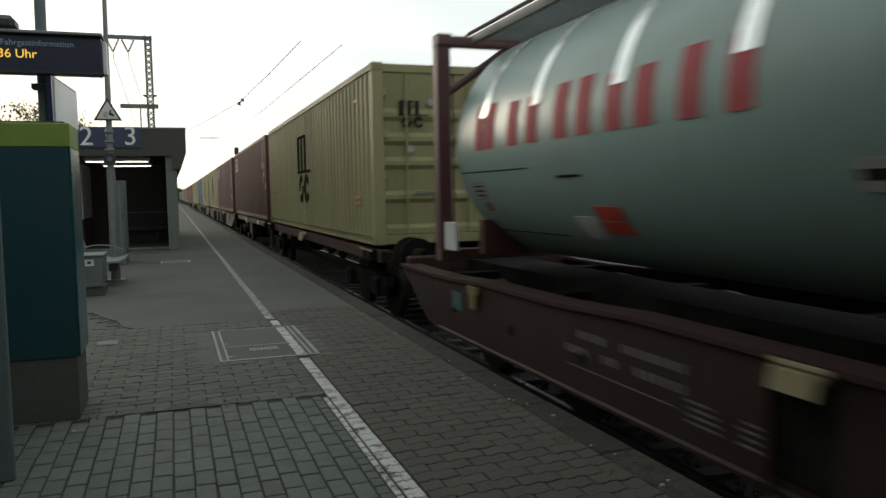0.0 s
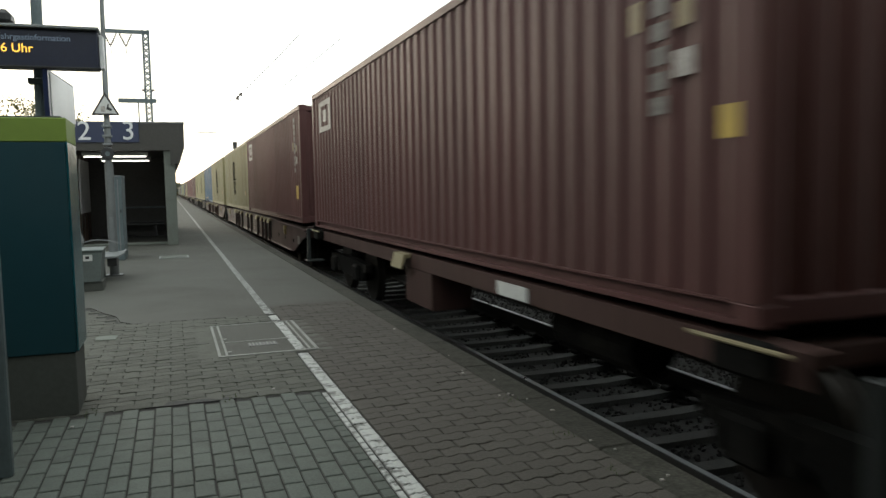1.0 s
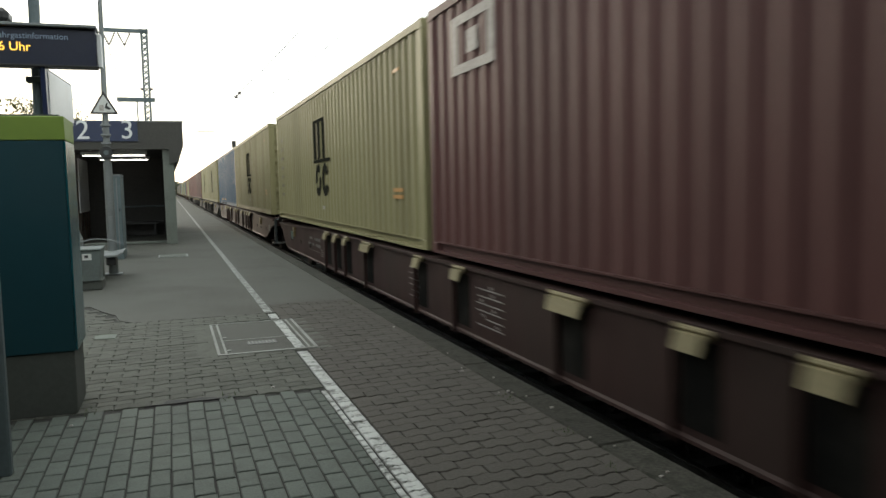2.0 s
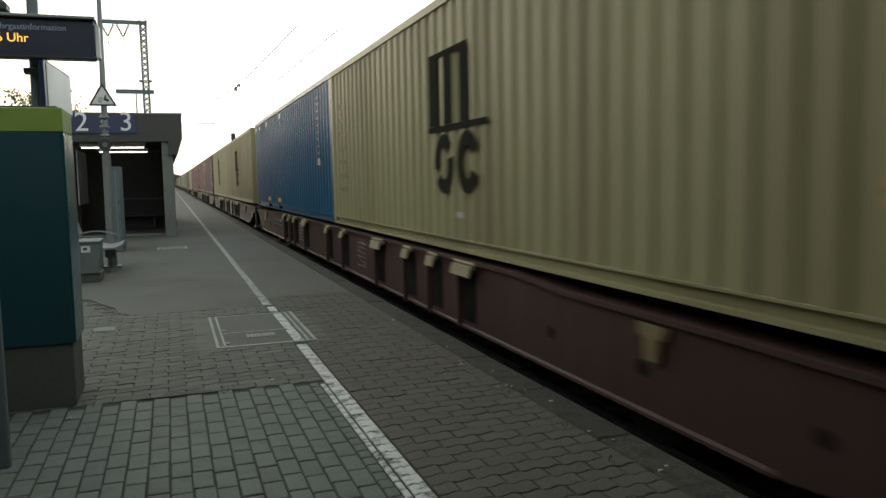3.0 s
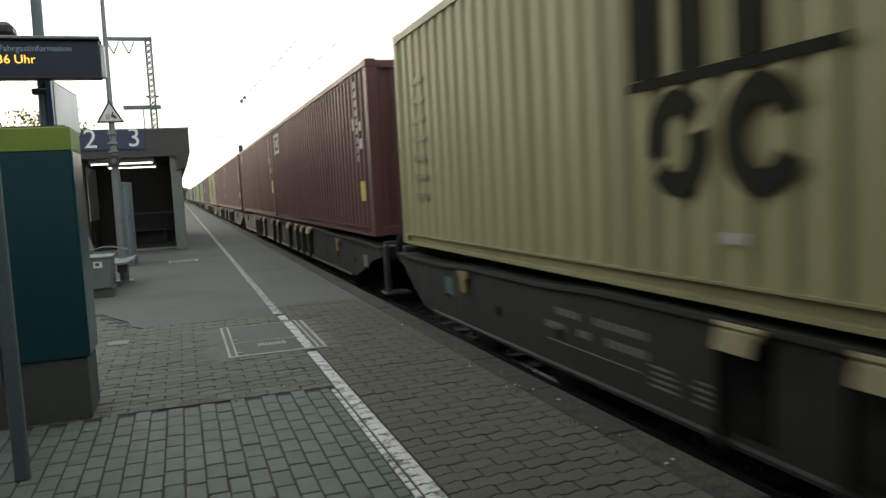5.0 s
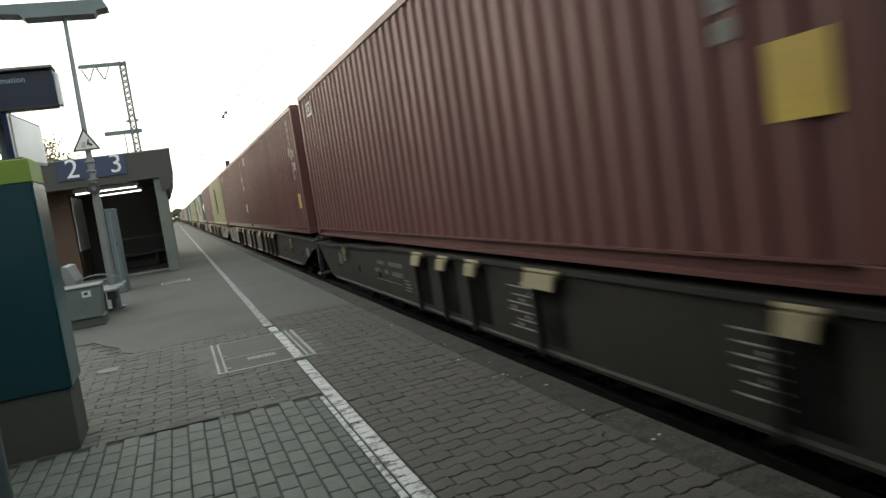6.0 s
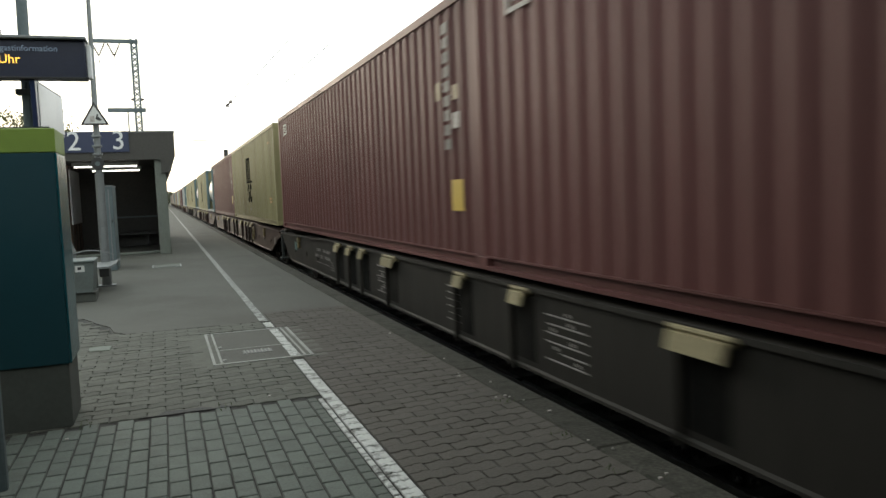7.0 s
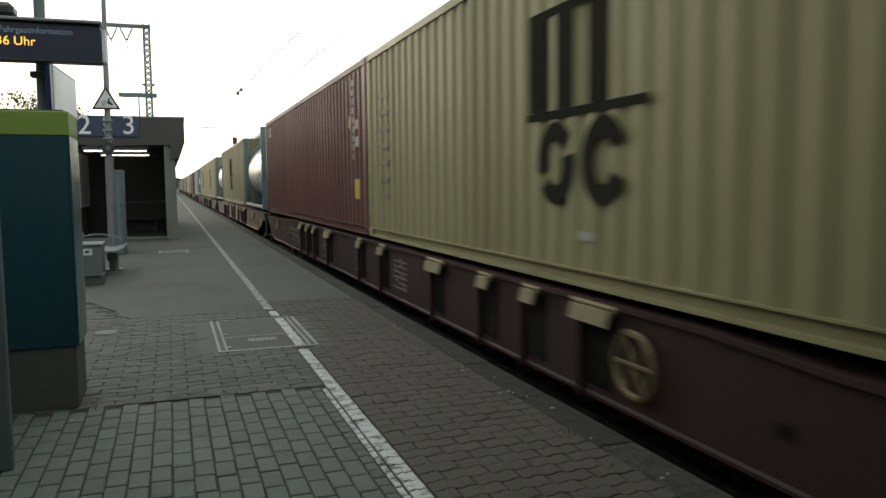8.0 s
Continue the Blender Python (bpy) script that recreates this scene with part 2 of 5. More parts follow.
M = {
    "asphalt": material("platform_asphalt", (0.068, 0.069, 0.060), 0.85, grain=120, patch=0.7, vary=0.25, dirty=0.4, bump=0.3, spec=0.3),
    "paver_grey": material("grey_concrete_paver", (0.08138, 0.09373, 0.08232), 0.8, grain=90, patch=6, vary=0.16, dirty=0.35, bump=0.3, each=0.10, spec=0.3),
    "paver_old": material("old_brownish_paver", (0.07487, 0.07787, 0.06517), 0.85, grain=80, patch=5, vary=0.2, dirty=0.40, bump=0.35, each=0.15, spec=0.3),
    "paver_edge": material("brown_edge_paver", (0.0590, 0.0545, 0.0465), 0.85, grain=80, patch=5, vary=0.2, dirty=0.40, bump=0.35, each=0.08, spec=0.3),
    "joint": material("dark_joint_sand", (0.014, 0.013, 0.011), 0.95, grain=150, vary=0.3, dirty=0.3),
    "tar": material("old_tar", (0.020, 0.020, 0.020), 0.8, grain=60, vary=0.3, dirty=0.4, bump=0.5),
    "kerb": material("kerb_concrete", (0.040, 0.039, 0.032), 0.9, grain=45, patch=9, vary=0.35, dirt=(0.014, 0.017, 0.011), dirty=0.85, bump=0.6, each=0.15, spec=0.2),
    "concrete": material("grey_concrete", (0.1302, 0.1442, 0.1269), 0.85, grain=50, patch=2, vary=0.15, dirty=0.35, bump=0.2, spec=0.3),
    "line": worn_paint("worn_white_line", (0.37, 0.38, 0.365), (0.085, 0.088, 0.08), 0.505),
    "bin_grey": material("green_grey_plastic", (0.085, 0.105, 0.10), 0.6, vary=0.12, dirty=0.35),
    # Far stretch of the worn line; its fading with distance is coloured in.
    "line_far": worn_paint("thin_white_line", (0.25, 0.26, 0.25), (0.085, 0.088, 0.08), 0.43),
    "text_blue": material("pale_blue_print", (0.26, 0.33, 0.44), 0.6, vary=0.05, dirty=0.1, bump=0),
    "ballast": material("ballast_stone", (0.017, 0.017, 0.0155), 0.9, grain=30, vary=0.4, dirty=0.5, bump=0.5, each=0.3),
    "sleeper": material("concrete_sleeper", (0.047, 0.049, 0.045), 0.85, grain=50, vary=0.2, dirty=0.5, each=0.12),
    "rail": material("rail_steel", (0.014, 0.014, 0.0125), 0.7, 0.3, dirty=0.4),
    "rail_top": material("polished_rail_head", (0.36, 0.37, 0.38), 0.30, 1.0, vary=0.05, dirty=0.05, bump=0),
    "earth": material("trackside_earth", (0.07, 0.075, 0.045), 0.95, grain=12, patch=0.15, vary=0.4, dirty=0.5, bump=0.5),
    "grass": material("trackside_grass", (0.06, 0.085, 0.03), 0.9, grain=10, vary=0.4, dirty=0.3, each=0.2),
    "tan": material("sand_yellow_paint", (0.238, 0.219, 0.116), 0.5, grain=14, patch=0.7, vary=0.05, dirt=(0.12, 0.10, 0.055), dirty=0.5, bump=0.04, each=0.06, streak=True, spec=0.15),
    "maroon": material("maroon_paint", (0.086, 0.039, 0.037), 0.5, grain=14, patch=0.7, vary=0.06, dirt=(0.05, 0.03, 0.028), dirty=0.5, bump=0.04, each=0.10, streak=True, spec=0.15),
    "brick_red": material("faded_red_paint", (0.106, 0.044, 0.041), 0.5, grain=14, patch=0.7, vary=0.06, dirt=(0.065, 0.033, 0.03), dirty=0.5, bump=0.04, each=0.10, streak=True, spec=0.15),
    "blue": material("container_blue_paint", (0.004, 0.062, 0.122), 0.42, grain=14, patch=0.7, vary=0.06, dirt=(0.014, 0.056, 0.11), dirty=0.35, bump=0.04, each=0.05, streak=True, spec=0.15),
    "grey_paint": material("pale_grey_paint", (0.22, 0.235, 0.23), 0.5, grain=14, patch=0.7, vary=0.06, dirty=0.35, bump=0.04, each=0.1, streak=True, spec=0.15),
    "logo_black": material("faded_black_print", (0.026, 0.026, 0.021), 0.8, vary=0.2, dirty=0.25, dirt=(0.05, 0.045, 0.025), bump=0, spec=0.0),
    "print_white": material("white_print", (0.5, 0.51, 0.49), 0.6, vary=0.1, dirty=0.3, bump=0),
    "print_dim": material("rubbed_white_print", (0.30, 0.28, 0.26), 0.6, vary=0.3, dirty=0.5, bump=0, grain=25),
    "hatch_steel": material("worn_hatch_steel", (0.205, 0.21, 0.195), 0.7, 0.2, vary=0.2, dirty=0.5),
    "print_ruled": material("thin_ruled_print", (0.23, 0.215, 0.205), 0.6, vary=0.3, dirty=0.6, bump=0, grain=25),
    "print_rub": material("almost_rubbed_print", (0.12, 0.112, 0.105), 0.6, vary=0.35, dirty=0.6, bump=0, grain=25),
    "print_faint": material("faint_dark_print", (0.15, 0.135, 0.07), 0.6, vary=0.3, dirty=0.4, bump=0, grain=25),
    "sticker_dull": material("faded_yellow_sticker", (0.16, 0.12, 0.05), 0.5, vary=0.2, dirty=0.4, bump=0),
    "sticker_yellow": material("yellow_sticker", (0.46, 0.31, 0.04), 0.5, vary=0.1, dirty=0.25, bump=0),
    "sticker_orange": material("orange_sticker", (0.42, 0.20, 0.04), 0.5, vary=0.1, dirty=0.25, bump=0),
    "placard_red": material("orange_red_placard", (0.5, 0.055, 0.03), 0.5, vary=0.08, dirty=0.15, bump=0),
    "letter_red": material("red_print", (0.33, 0.026, 0.036), 0.62, vary=0.08, dirty=0.15, bump=0),
    "tank": material("grey_green_tank_paint", (0.225, 0.315, 0.285), 0.36, grain=6, patch=0.8, vary=0.04, dirt=(0.2, 0.21, 0.19), dirty=0.35, bump=0.02),
    "tank_band": material("bright_steel_band", (0.80, 0.82, 0.80), 0.22, 0.85, vary=0.05, dirty=0.1, bump=0),
    "tank_white": material("white_tank_shell", (0.55, 0.56, 0.55), 0.3, 0.3, vary=0.05, dirty=0.25, bump=0),
    "tank_frame": material("dark_red_frame", (0.075, 0.024, 0.025), 0.5, vary=0.12, dirty=0.35, bump=0.05),
    "teal_frame": material("grey_teal_frame", (0.10, 0.16, 0.17), 0.5, vary=0.12, dirty=0.35, bump=0.05),
    "wagon_brown": material("red_brown_wagon_paint", (0.036, 0.02, 0.018), 0.6, grain=12, patch=1.2, vary=0.15, dirt=(0.035, 0.027, 0.023), dirty=0.7, bump=0.06, each=0.15, streak=True, spec=0.15),
    "wagon_red": material("red_wagon_paint", (0.052, 0.029, 0.025), 0.6, grain=12, patch=1.2, vary=0.15, dirt=(0.055, 0.03, 0.028), dirty=0.6, bump=0.06, each=0.1, streak=True, spec=0.15),
    "wagon_dark": material("grimy_wagon_paint", (0.0245, 0.0225, 0.0193), 0.65, grain=12, patch=1.2, vary=0.18, dirt=(0.024, 0.022, 0.019), dirty=0.7, bump=0.06, each=0.15, streak=True, spec=0.15),
    # Also on flat pieces coloured dark for the shade in recesses and holes.
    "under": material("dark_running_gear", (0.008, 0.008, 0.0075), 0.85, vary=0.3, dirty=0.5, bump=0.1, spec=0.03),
    "wheel": material("wheel_steel", (0.03, 0.027, 0.024), 0.5, 0.5, vary=0.2, dirty=0.4, spec=0.15),
    "flap": material("pale_yellow_lock_flap", (0.20, 0.172, 0.10), 0.6, vary=0.12, dirty=0.45, dirt=(0.2, 0.16, 0.1), bump=0.05, each=0.12, spec=0.2),
    "step_teal": material("green_grey_step", (0.007, 0.011, 0.011), 0.6, vary=0.15, dirty=0.4),
    "plate_teal": material("blue_green_plate", (0.03, 0.10, 0.10), 0.5, vary=0.2, dirty=0.4, bump=0),
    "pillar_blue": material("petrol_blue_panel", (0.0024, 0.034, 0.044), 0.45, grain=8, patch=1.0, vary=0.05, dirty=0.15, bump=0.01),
    # Pillar blue lightened: the sky light on the edge is in the colour.
    "pillar_side_lit": material("petrol_edge_panel", (0.006, 0.068, 0.084), 0.22, grain=8, vary=0.05, dirty=0.15, bump=0.01),
    "pillar_green": material("lime_green_band", (0.15, 0.225, 0.032), 0.5, grain=8, vary=0.06, dirty=0.2, bump=0.01),
    "pillar_base": material("dark_grey_plinth", (0.052, 0.058, 0.05), 0.7, grain=30, vary=0.1, dirty=0.3),
    "steel_grey": material("galvanised_steel", (0.168, 0.182, 0.182), 0.5, 0.4, vary=0.1, dirty=0.25),
    "steel_blue": material("blue_grey_steel", (0.084, 0.112, 0.119), 0.5, vary=0.1, dirty=0.25),
    "navy": material("navy_enamel", (0.007, 0.0154, 0.0525), 0.35, vary=0.05, dirty=0.1, bump=0),
    "housing": material("dark_navy_housing", (0.0084, 0.0126, 0.0315), 0.4, vary=0.1, dirty=0.2, bump=0.02),
    "white": material("white_enamel", (0.6, 0.61, 0.61), 0.4, vary=0.04, dirty=0.12, bump=0),
    "black": material("black_plastic", (0.012, 0.012, 0.012), 0.45, vary=0.2, dirty=0.2),
    "fascia": material("brown_grey_fascia", (0.0385, 0.0371, 0.0322), 0.7, grain=20, vary=0.15, dirty=0.35),
    "shelter_wall": material("dark_tiled_wall", (0.0315, 0.0294, 0.0252), 0.6, grain=20, vary=0.2, dirty=0.4),
    "wood": material("brown_wood_panel", (0.091, 0.0455, 0.021), 0.55, grain=30, vary=0.25, dirty=0.35),
    "tree": material("bark", (0.06, 0.045, 0.03), 0.9, vary=0.3),
    "leaf": material("autumn_leaf", (0.105, 0.105, 0.042), 0.8, grain=6, patch=0.6, vary=0.3, dirty=0.4, dirt=(0.04, 0.05, 0.02)),
    "far_leaf": material("distant_wood", (0.055, 0.06, 0.035), 0.9, grain=2, patch=0.3, vary=0.3, dirty=0.3),
    "render_wall": material("cream_house_wall", (0.42, 0.39, 0.33), 0.85, vary=0.08, dirty=0.2),
    "roof_tile": material("dark_roof_tiles", (0.045, 0.042, 0.042), 0.7, vary=0.25, dirty=0.3),
    "pane": material("window_pane", (0.10, 0.12, 0.13), 0.08, vary=0.02, dirty=0.05, bump=0),
    "car_paint": material("grey_car_paint", (0.20, 0.21, 0.22), 0.25, 0.3, vary=0.03, dirty=0.1, bump=0),
    "light_tube": glowing("fluorescent_tube", (1.0, 0.97, 0.86), 2.5),
    "amber": glowing("amber_dots", (1.0, 0.55, 0.08), 1.1),
    "wire": material("dark_wire", (0.16, 0.16, 0.16), 0.6, vary=0.1),
    "insulator": material("brown_insulator", (0.07, 0.05, 0.045), 0.4, vary=0.1),
}


# ---- mesh helpers ----
def part(name, bm, mat, parent=None, label="", m=None):
    """Links a bmesh as one mesh object, under a thing or a part."""
    me = bpy.data.meshes.new(name)
    bmesh.ops.recalc_face_normals(bm, faces=bm.faces)
    bm.to_mesh(me)
    bm.free()
    me.materials.append(M[mat])
    ob = new(name, me)
    if parent is not None:
        ob.parent = parent
    if m is not None:
        ob.matrix_basis = m
    if label:
        ob["label"] = label
    return ob


def again(ob, m, parent=None):
    """Another object on the same mesh."""
    o = new(ob.name.split(".")[0], ob.data)
    o.parent = parent if parent is not None else ob.parent
    o.matrix_basis = m
    if "label" in ob:
        o["label"] = ob["label"]
    return o


def thing(name, label, category, m=None, group="", kind=""):
    e = new(name)
    e.empty_display_size = 0.2
    if m is not None:
        e.matrix_basis = m
    return tagged(e, label, category, group, kind)


def add_box(bm, x0, x1, y0, y1, z0, z1, bevel=0.0, m=None):
    r = bmesh.ops.create_cube(bm, size=1.0, matrix=Matrix.LocRotScale(((x0 + x1) / 2, (y0 + y1) / 2, (z0 + z1) / 2), None, (abs(x1 - x0), abs(y1 - y0), abs(z1 - z0))))
    vs = r["verts"]
    if bevel:
        es = list({e for v in vs for e in v.link_edges})
        out = bmesh.ops.bevel(bm, geom=es, offset=bevel, segments=1, affect="EDGES", clamp_overlap=True)
        vs = list({v for f in out["faces"] for v in f.verts} | {v for v in vs if v.is_valid})
    if m is not None:
        bmesh.ops.transform(bm, matrix=m, verts=vs)
    return bm


def box(x0, x1, y0, y1, z0, z1, bevel=0.0):
    return add_box(bmesh.new(), x0, x1, y0, y1, z0, z1, bevel)


def add_rod(bm, a, b, r0, r1=None, seg=10):
    a, b = Vector(a), Vector(b)
    d = b - a
    m = Matrix.Translation((a + b) / 2) @ d.to_track_quat("Z", "Y").to_matrix().to_4x4()
    bmesh.ops.create_cone(bm, cap_ends=True, segments=seg, radius1=r0, radius2=r0 if r1 is None else r1, depth=d.length, matrix=m)
    return bm


def rod(a, b, r0, r1=None, seg=10):
    return add_rod(bmesh.new(), a, b, r0, r1, seg)


def prism(outline, y0, y1, axis="y"):
    """A closed outline in two coordinates, drawn out along the third: axis y takes (x, z), axis x takes (y, z), axis z takes (x, y)."""
    bm = bmesh.new()
    put = {"y": lambda p, d: (p[0], d, p[1]), "x": lambda p, d: (d, p[0], p[1]), "z": lambda p, d: (p[0], p[1], d)}[axis]
    a = [bm.verts.new(put(p, y0)) for p in outline]
    b = [bm.verts.new(put(p, y1)) for p in outline]
    k = len(outline)
    bm.faces.new(a)
    bm.faces.new(b[::-1])
    for i in range(k):
        bm.faces.new((a[i], b[i], b[(i + 1) % k], a[(i + 1) % k]))
    return bm


def smooth(ob, angle=35):
    for p in ob.data.polygons:
        p.use_smooth = True
    ob.data.set_sharp_from_angle(angle=radians(angle))
    return ob


def text(name, body, size, mat, parent, m, label=""):
    """Flat lettering in the built-in font, as a mesh."""
    c = bpy.data.curves.new(name, "FONT")
    c.body, c.size, c.extrude = body, size, 0.002
    tmp = new(name, c)
    bpy.context.view_layer.update()
    me = bpy.data.meshes.new_from_object(tmp.evaluated_get(bpy.context.evaluated_depsgraph_get()))
    bpy.data.objects.remove(tmp)
    me.materials.clear()
    me.materials.append(M[mat])
    ob = new(name, me)
    ob.parent = parent
    ob.matrix_basis = m
    if label:
        ob["label"] = label
    return ob


# ---- ground, track, platform ----
ground = part("ground", box(-2500, 2500, -2500, 3000, -1.6, -0.80), "earth")
tagged(ground, "dull green-brown trackside earth reaching the horizon", "ground", kind="structure")


def ballast_bed():
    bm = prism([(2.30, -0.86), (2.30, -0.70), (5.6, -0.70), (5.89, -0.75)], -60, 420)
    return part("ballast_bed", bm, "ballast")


tagged(ballast_bed(), "dark grey crushed-stone bed under the track", "ballast", kind="structure")


def ballast_stones():
    """Loose stones on the bed, in one mesh."""
    rnd = random.Random(5)
    verts, faces = [], []
    for _ in range(14000):
        x = rnd.uniform(2.32, 5.85)
        y = 2.0 + 30 * rnd.random() ** 1.5
        s = rnd.uniform(0.014, 0.034)
        z = -0.70 if x < 5.6 else -0.70 - (x - 5.6) * 0.16
        q = Euler((rnd.uniform(0, 6), rnd.uniform(0, 6), rnd.uniform(0, 6))).to_matrix()
        k = len(verts)
        for p in ((1, 0, 0), (-1, 0, 0), (0, 1, 0), (0, -1, 0), (0, 0, 0.8), (0, 0, -0.8)):
            v = q @ (Vector(p) * s * rnd.uniform(0.7, 1.3))
            verts.append((x + v.x, y + v.y, z + v.z + s * 0.3))
        for a, b, c in ((0, 2, 4), (2, 1, 4), (1, 3, 4), (3, 0, 4), (2, 0, 5), (1, 2, 5), (3, 1, 5), (0, 3, 5)):
            faces.append((k + a, k + b, k + c))
    me = bpy.data.meshes.new("ballast_stones")
    me.from_pydata(verts, [], faces)
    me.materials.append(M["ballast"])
    return new("ballast_stones", me)


tagged(ballast_stones(), "loose dark grey track stones between the sleepers", "ballast", kind="stuff")


# Added wall, hidden behind the train; it blocks low light under the wagons.
retaining_wall = part("retaining_wall", box(5.9, 6.15, -60, 420, -0.9, 0.55), "kerb")
tagged(retaining_wall, "low plain wall added beyond the track to keep light from under the wagons", "wall", kind="structure")


def track():
    t = thing("railway_track", "steel rails on pale concrete sleepers beside the platform", "railway track", kind="structure")
    prof = [(-0.036, 0), (-0.036, -0.035), (-0.009, -0.05), (-0.009, -0.145), (-0.07, -0.16), (-0.07, -0.172), (0.07, -0.172), (0.07, -0.16), (0.009, -0.145), (0.009, -0.05), (0.036, -0.035), (0.036, 0)]
    for s in (-1, 1):
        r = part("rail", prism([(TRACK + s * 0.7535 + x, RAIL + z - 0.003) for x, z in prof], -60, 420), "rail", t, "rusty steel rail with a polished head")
        part("rail_head", box(TRACK + s * 0.7535 - 0.022, TRACK + s * 0.7535 + 0.022, -60, 420, RAIL - 0.004, RAIL + 0.001), "rail_top", r, "polished running surface")
    bm = prism([(-1.3, 0), (-1.3, 0.10), (-0.75, 0.14), (-0.3, 0.115), (0.3, 0.115), (0.75, 0.14), (1.3, 0.10), (1.3, 0)], -0.08, 0.08)
    first = None
    for i in range(110):
        p = pose(TRACK, 0.3 + 0.6 * i, RAIL - 0.312)
        if first is None:
            first = part("sleeper", bm, "sleeper", t, m=p)
        else:
            again(first, p)
    clip = box(-0.05, 0.05, -0.06, 0.06, 0, 0.05, 0.012)
    c0 = None
    for i in range(26):
        for s in (-1, 1):
            for q in (-1, 1):
                p = pose(TRACK + s * 0.7535 + q * 0.115, 0.3 + 0.6 * i, RAIL - 0.19)
                if c0 is None:
                    c0 = part("rail_clip", clip, "rail", t, m=p)
                else:
                    again(c0, p)


track()

PLAT_Y0, PLAT_Y1 = -20.0, 150.0
platform = part("platform", box(-7.5, 2.080, PLAT_Y0, PLAT_Y1, -0.80, -0.012), "asphalt")
topcoat = part("platform_topcoat", prism([(-7.4, 10.25), (-0.98, 10.25), (-0.80, 9.75), (-0.64, 9.40), (-0.58, 9.0), (-0.44, 8.79), (1.062, 8.79), (1.062, 9.41), (2.078, 9.41), (2.078, PLAT_Y1), (-7.4, PLAT_Y1)], -0.011, 0.001, "z"), "asphalt")
tagged(topcoat, "smooth grey asphalt further along the platform", "asphalt", kind="structure")
tagged(platform, "worn grey platform surface of asphalt and pavers", "platform", kind="structure")
edge_wall = part("platform_edge_wall", box(2.085, 2.24, PLAT_Y0, PLAT_Y1, -0.82, -0.115), "concrete")
tagged(edge_wall, "dark concrete face below the platform edge", "platform edge", kind="structure")

# paved fields: straight grey blocks close by, wavy old blocks beyond and along the edge
paving_near = part("paving_bed", box(-1.6, 0.918, 0.5, 5.27, -0.011, -0.006), "joint")
tagged(paving_near, "straight rows of grey concrete paving blocks", "paving", kind="structure")
paving_far = part("paving_bed", prism([(-1.6, 5.275), (0.958, 5.275), (0.958, 8.78), (-0.45, 8.78), (-0.60, 9.0), (-0.66, 9.40), (-0.82, 9.75), (-1.0, 10.24), (-1.6, 10.24)], -0.011, -0.006, "z"), "joint")
tagged(paving_far, "uneven old interlocking paving blocks round the hatch", "paving", kind="structure")
paving_edge = part("paving_bed", box(1.061, 2.082, 0.5, 9.4, -0.011, -0.006), "joint")
tagged(paving_edge, "brownish interlocking paving blocks along the platform edge", "paving", kind="structure")
line_bed = part("line_bed", prism([(0.920, 0.5), (1.059, 0.5), (1.059, 8.78), (0.960, 8.78), (0.960, 5.27), (0.920, 5.27)], -0.011, -0.006, "z"), "joint")
tagged(line_bed, "worn white safety line painted along the platform", "line marking", kind="structure")


def wavy_outline(a, b, s=0.0165, gap=0.0034):
    """Interlocking block a long (x), b wide (y); its long edges wave with a period of half a block, so that rows set off by a half fit."""
    e = 0.018 * a / 0.2268
    xs = [-a / 2 + gap, -a / 4 - e, -a / 4 + e, -e, e, a / 4 - e, a / 4 + e, a / 2 - e, a / 2 - gap]
    w = [0, 0, s, s, 0, 0, s, s, s * 0.35]
    low = [(x, -b / 2 + gap + k) for x, k in zip(xs, w)]
    high = [(x, b / 2 - gap + k) for x, k in zip(xs, w)]
    return low + high[::-1]


def block_data(outline, h=0.012, inset=0.004):
    n = len(outline)
    cx, cy = sum(p[0] for p in outline) / n, sum(p[1] for p in outline) / n
    def shrink(p):
        d = Vector((p[0] - cx, p[1] - cy))
        return p[0] - inset * (1 if d.x > 0 else -1), p[1] - inset * (1 if d.y > 0 else -1)
    verts = [(x, y, -0.008) for x, y in outline] + [(x, y, h - 0.010 - 0.004) for x, y in outline] + [(*shrink(p), h - 0.010) for p in outline]
    faces = [tuple(range(2 * n, 3 * n))]
    for k in (0, n):
        faces += [(k + i, k + (i + 1) % n, k + n + (i + 1) % n, k + n + i) for i in range(n)]
    return verts, faces


def block_mesh(name, outline, mat):
    v, f = block_data(outline)
    me = bpy.data.meshes.new(name)
    me.from_pydata(v, [], f)
    me.materials.append(M[mat])
    return me


def joined_blocks(name, outline, places, mat, parent):
    v0, f0 = block_data(outline)
    verts, faces = [], []
    for x, y, z, tx, ty in places:
        k = len(verts)
        verts += [(x + a, y + b, z + c + a * tx + b * ty) for a, b, c in v0]
        faces += [tuple(k + i for i in f) for f in f0]
    me = bpy.data.meshes.new(name)
    me.from_pydata(verts, [], faces)
    me.materials.append(M[mat])
    ob = new(name, me)
    ob.parent = parent
    return tagged(ob, kind="stuff")


# hatch and manhole in the platform
HATCH = (0.32, 1.17, 6.66, 8.25)


def hatch():
    x0, x1, y0, y1 = HATCH
    t = thing("platform_hatch", "rusty steel access hatch with a small drain grate set in the platform", "hatch", kind="structure")
    part("collar", box(x0 - 0.14, x1 + 0.14, y0 - 0.02, y1 + 0.03, -0.02, -0.0005), "paver_old", t, "worn concrete collar")
    rim = bmesh.new()
    for a in ((x0, x1, y0, y0 + 0.04), (x0, x1, y1 - 0.03, y1), (x0, x0 + 0.024, y0 + 0.04, y1 - 0.03), (x1 - 0.03, x1, y0 + 0.04, y1 - 0.03), (x0 + 0.062, x0 + 0.082, y0 + 0.05, y1 - 0.04), (x1 - 0.085, x1 - 0.065, y0 + 0.05, y1 - 0.04)):
        add_box(rim, *a, -0.02, 0.008)
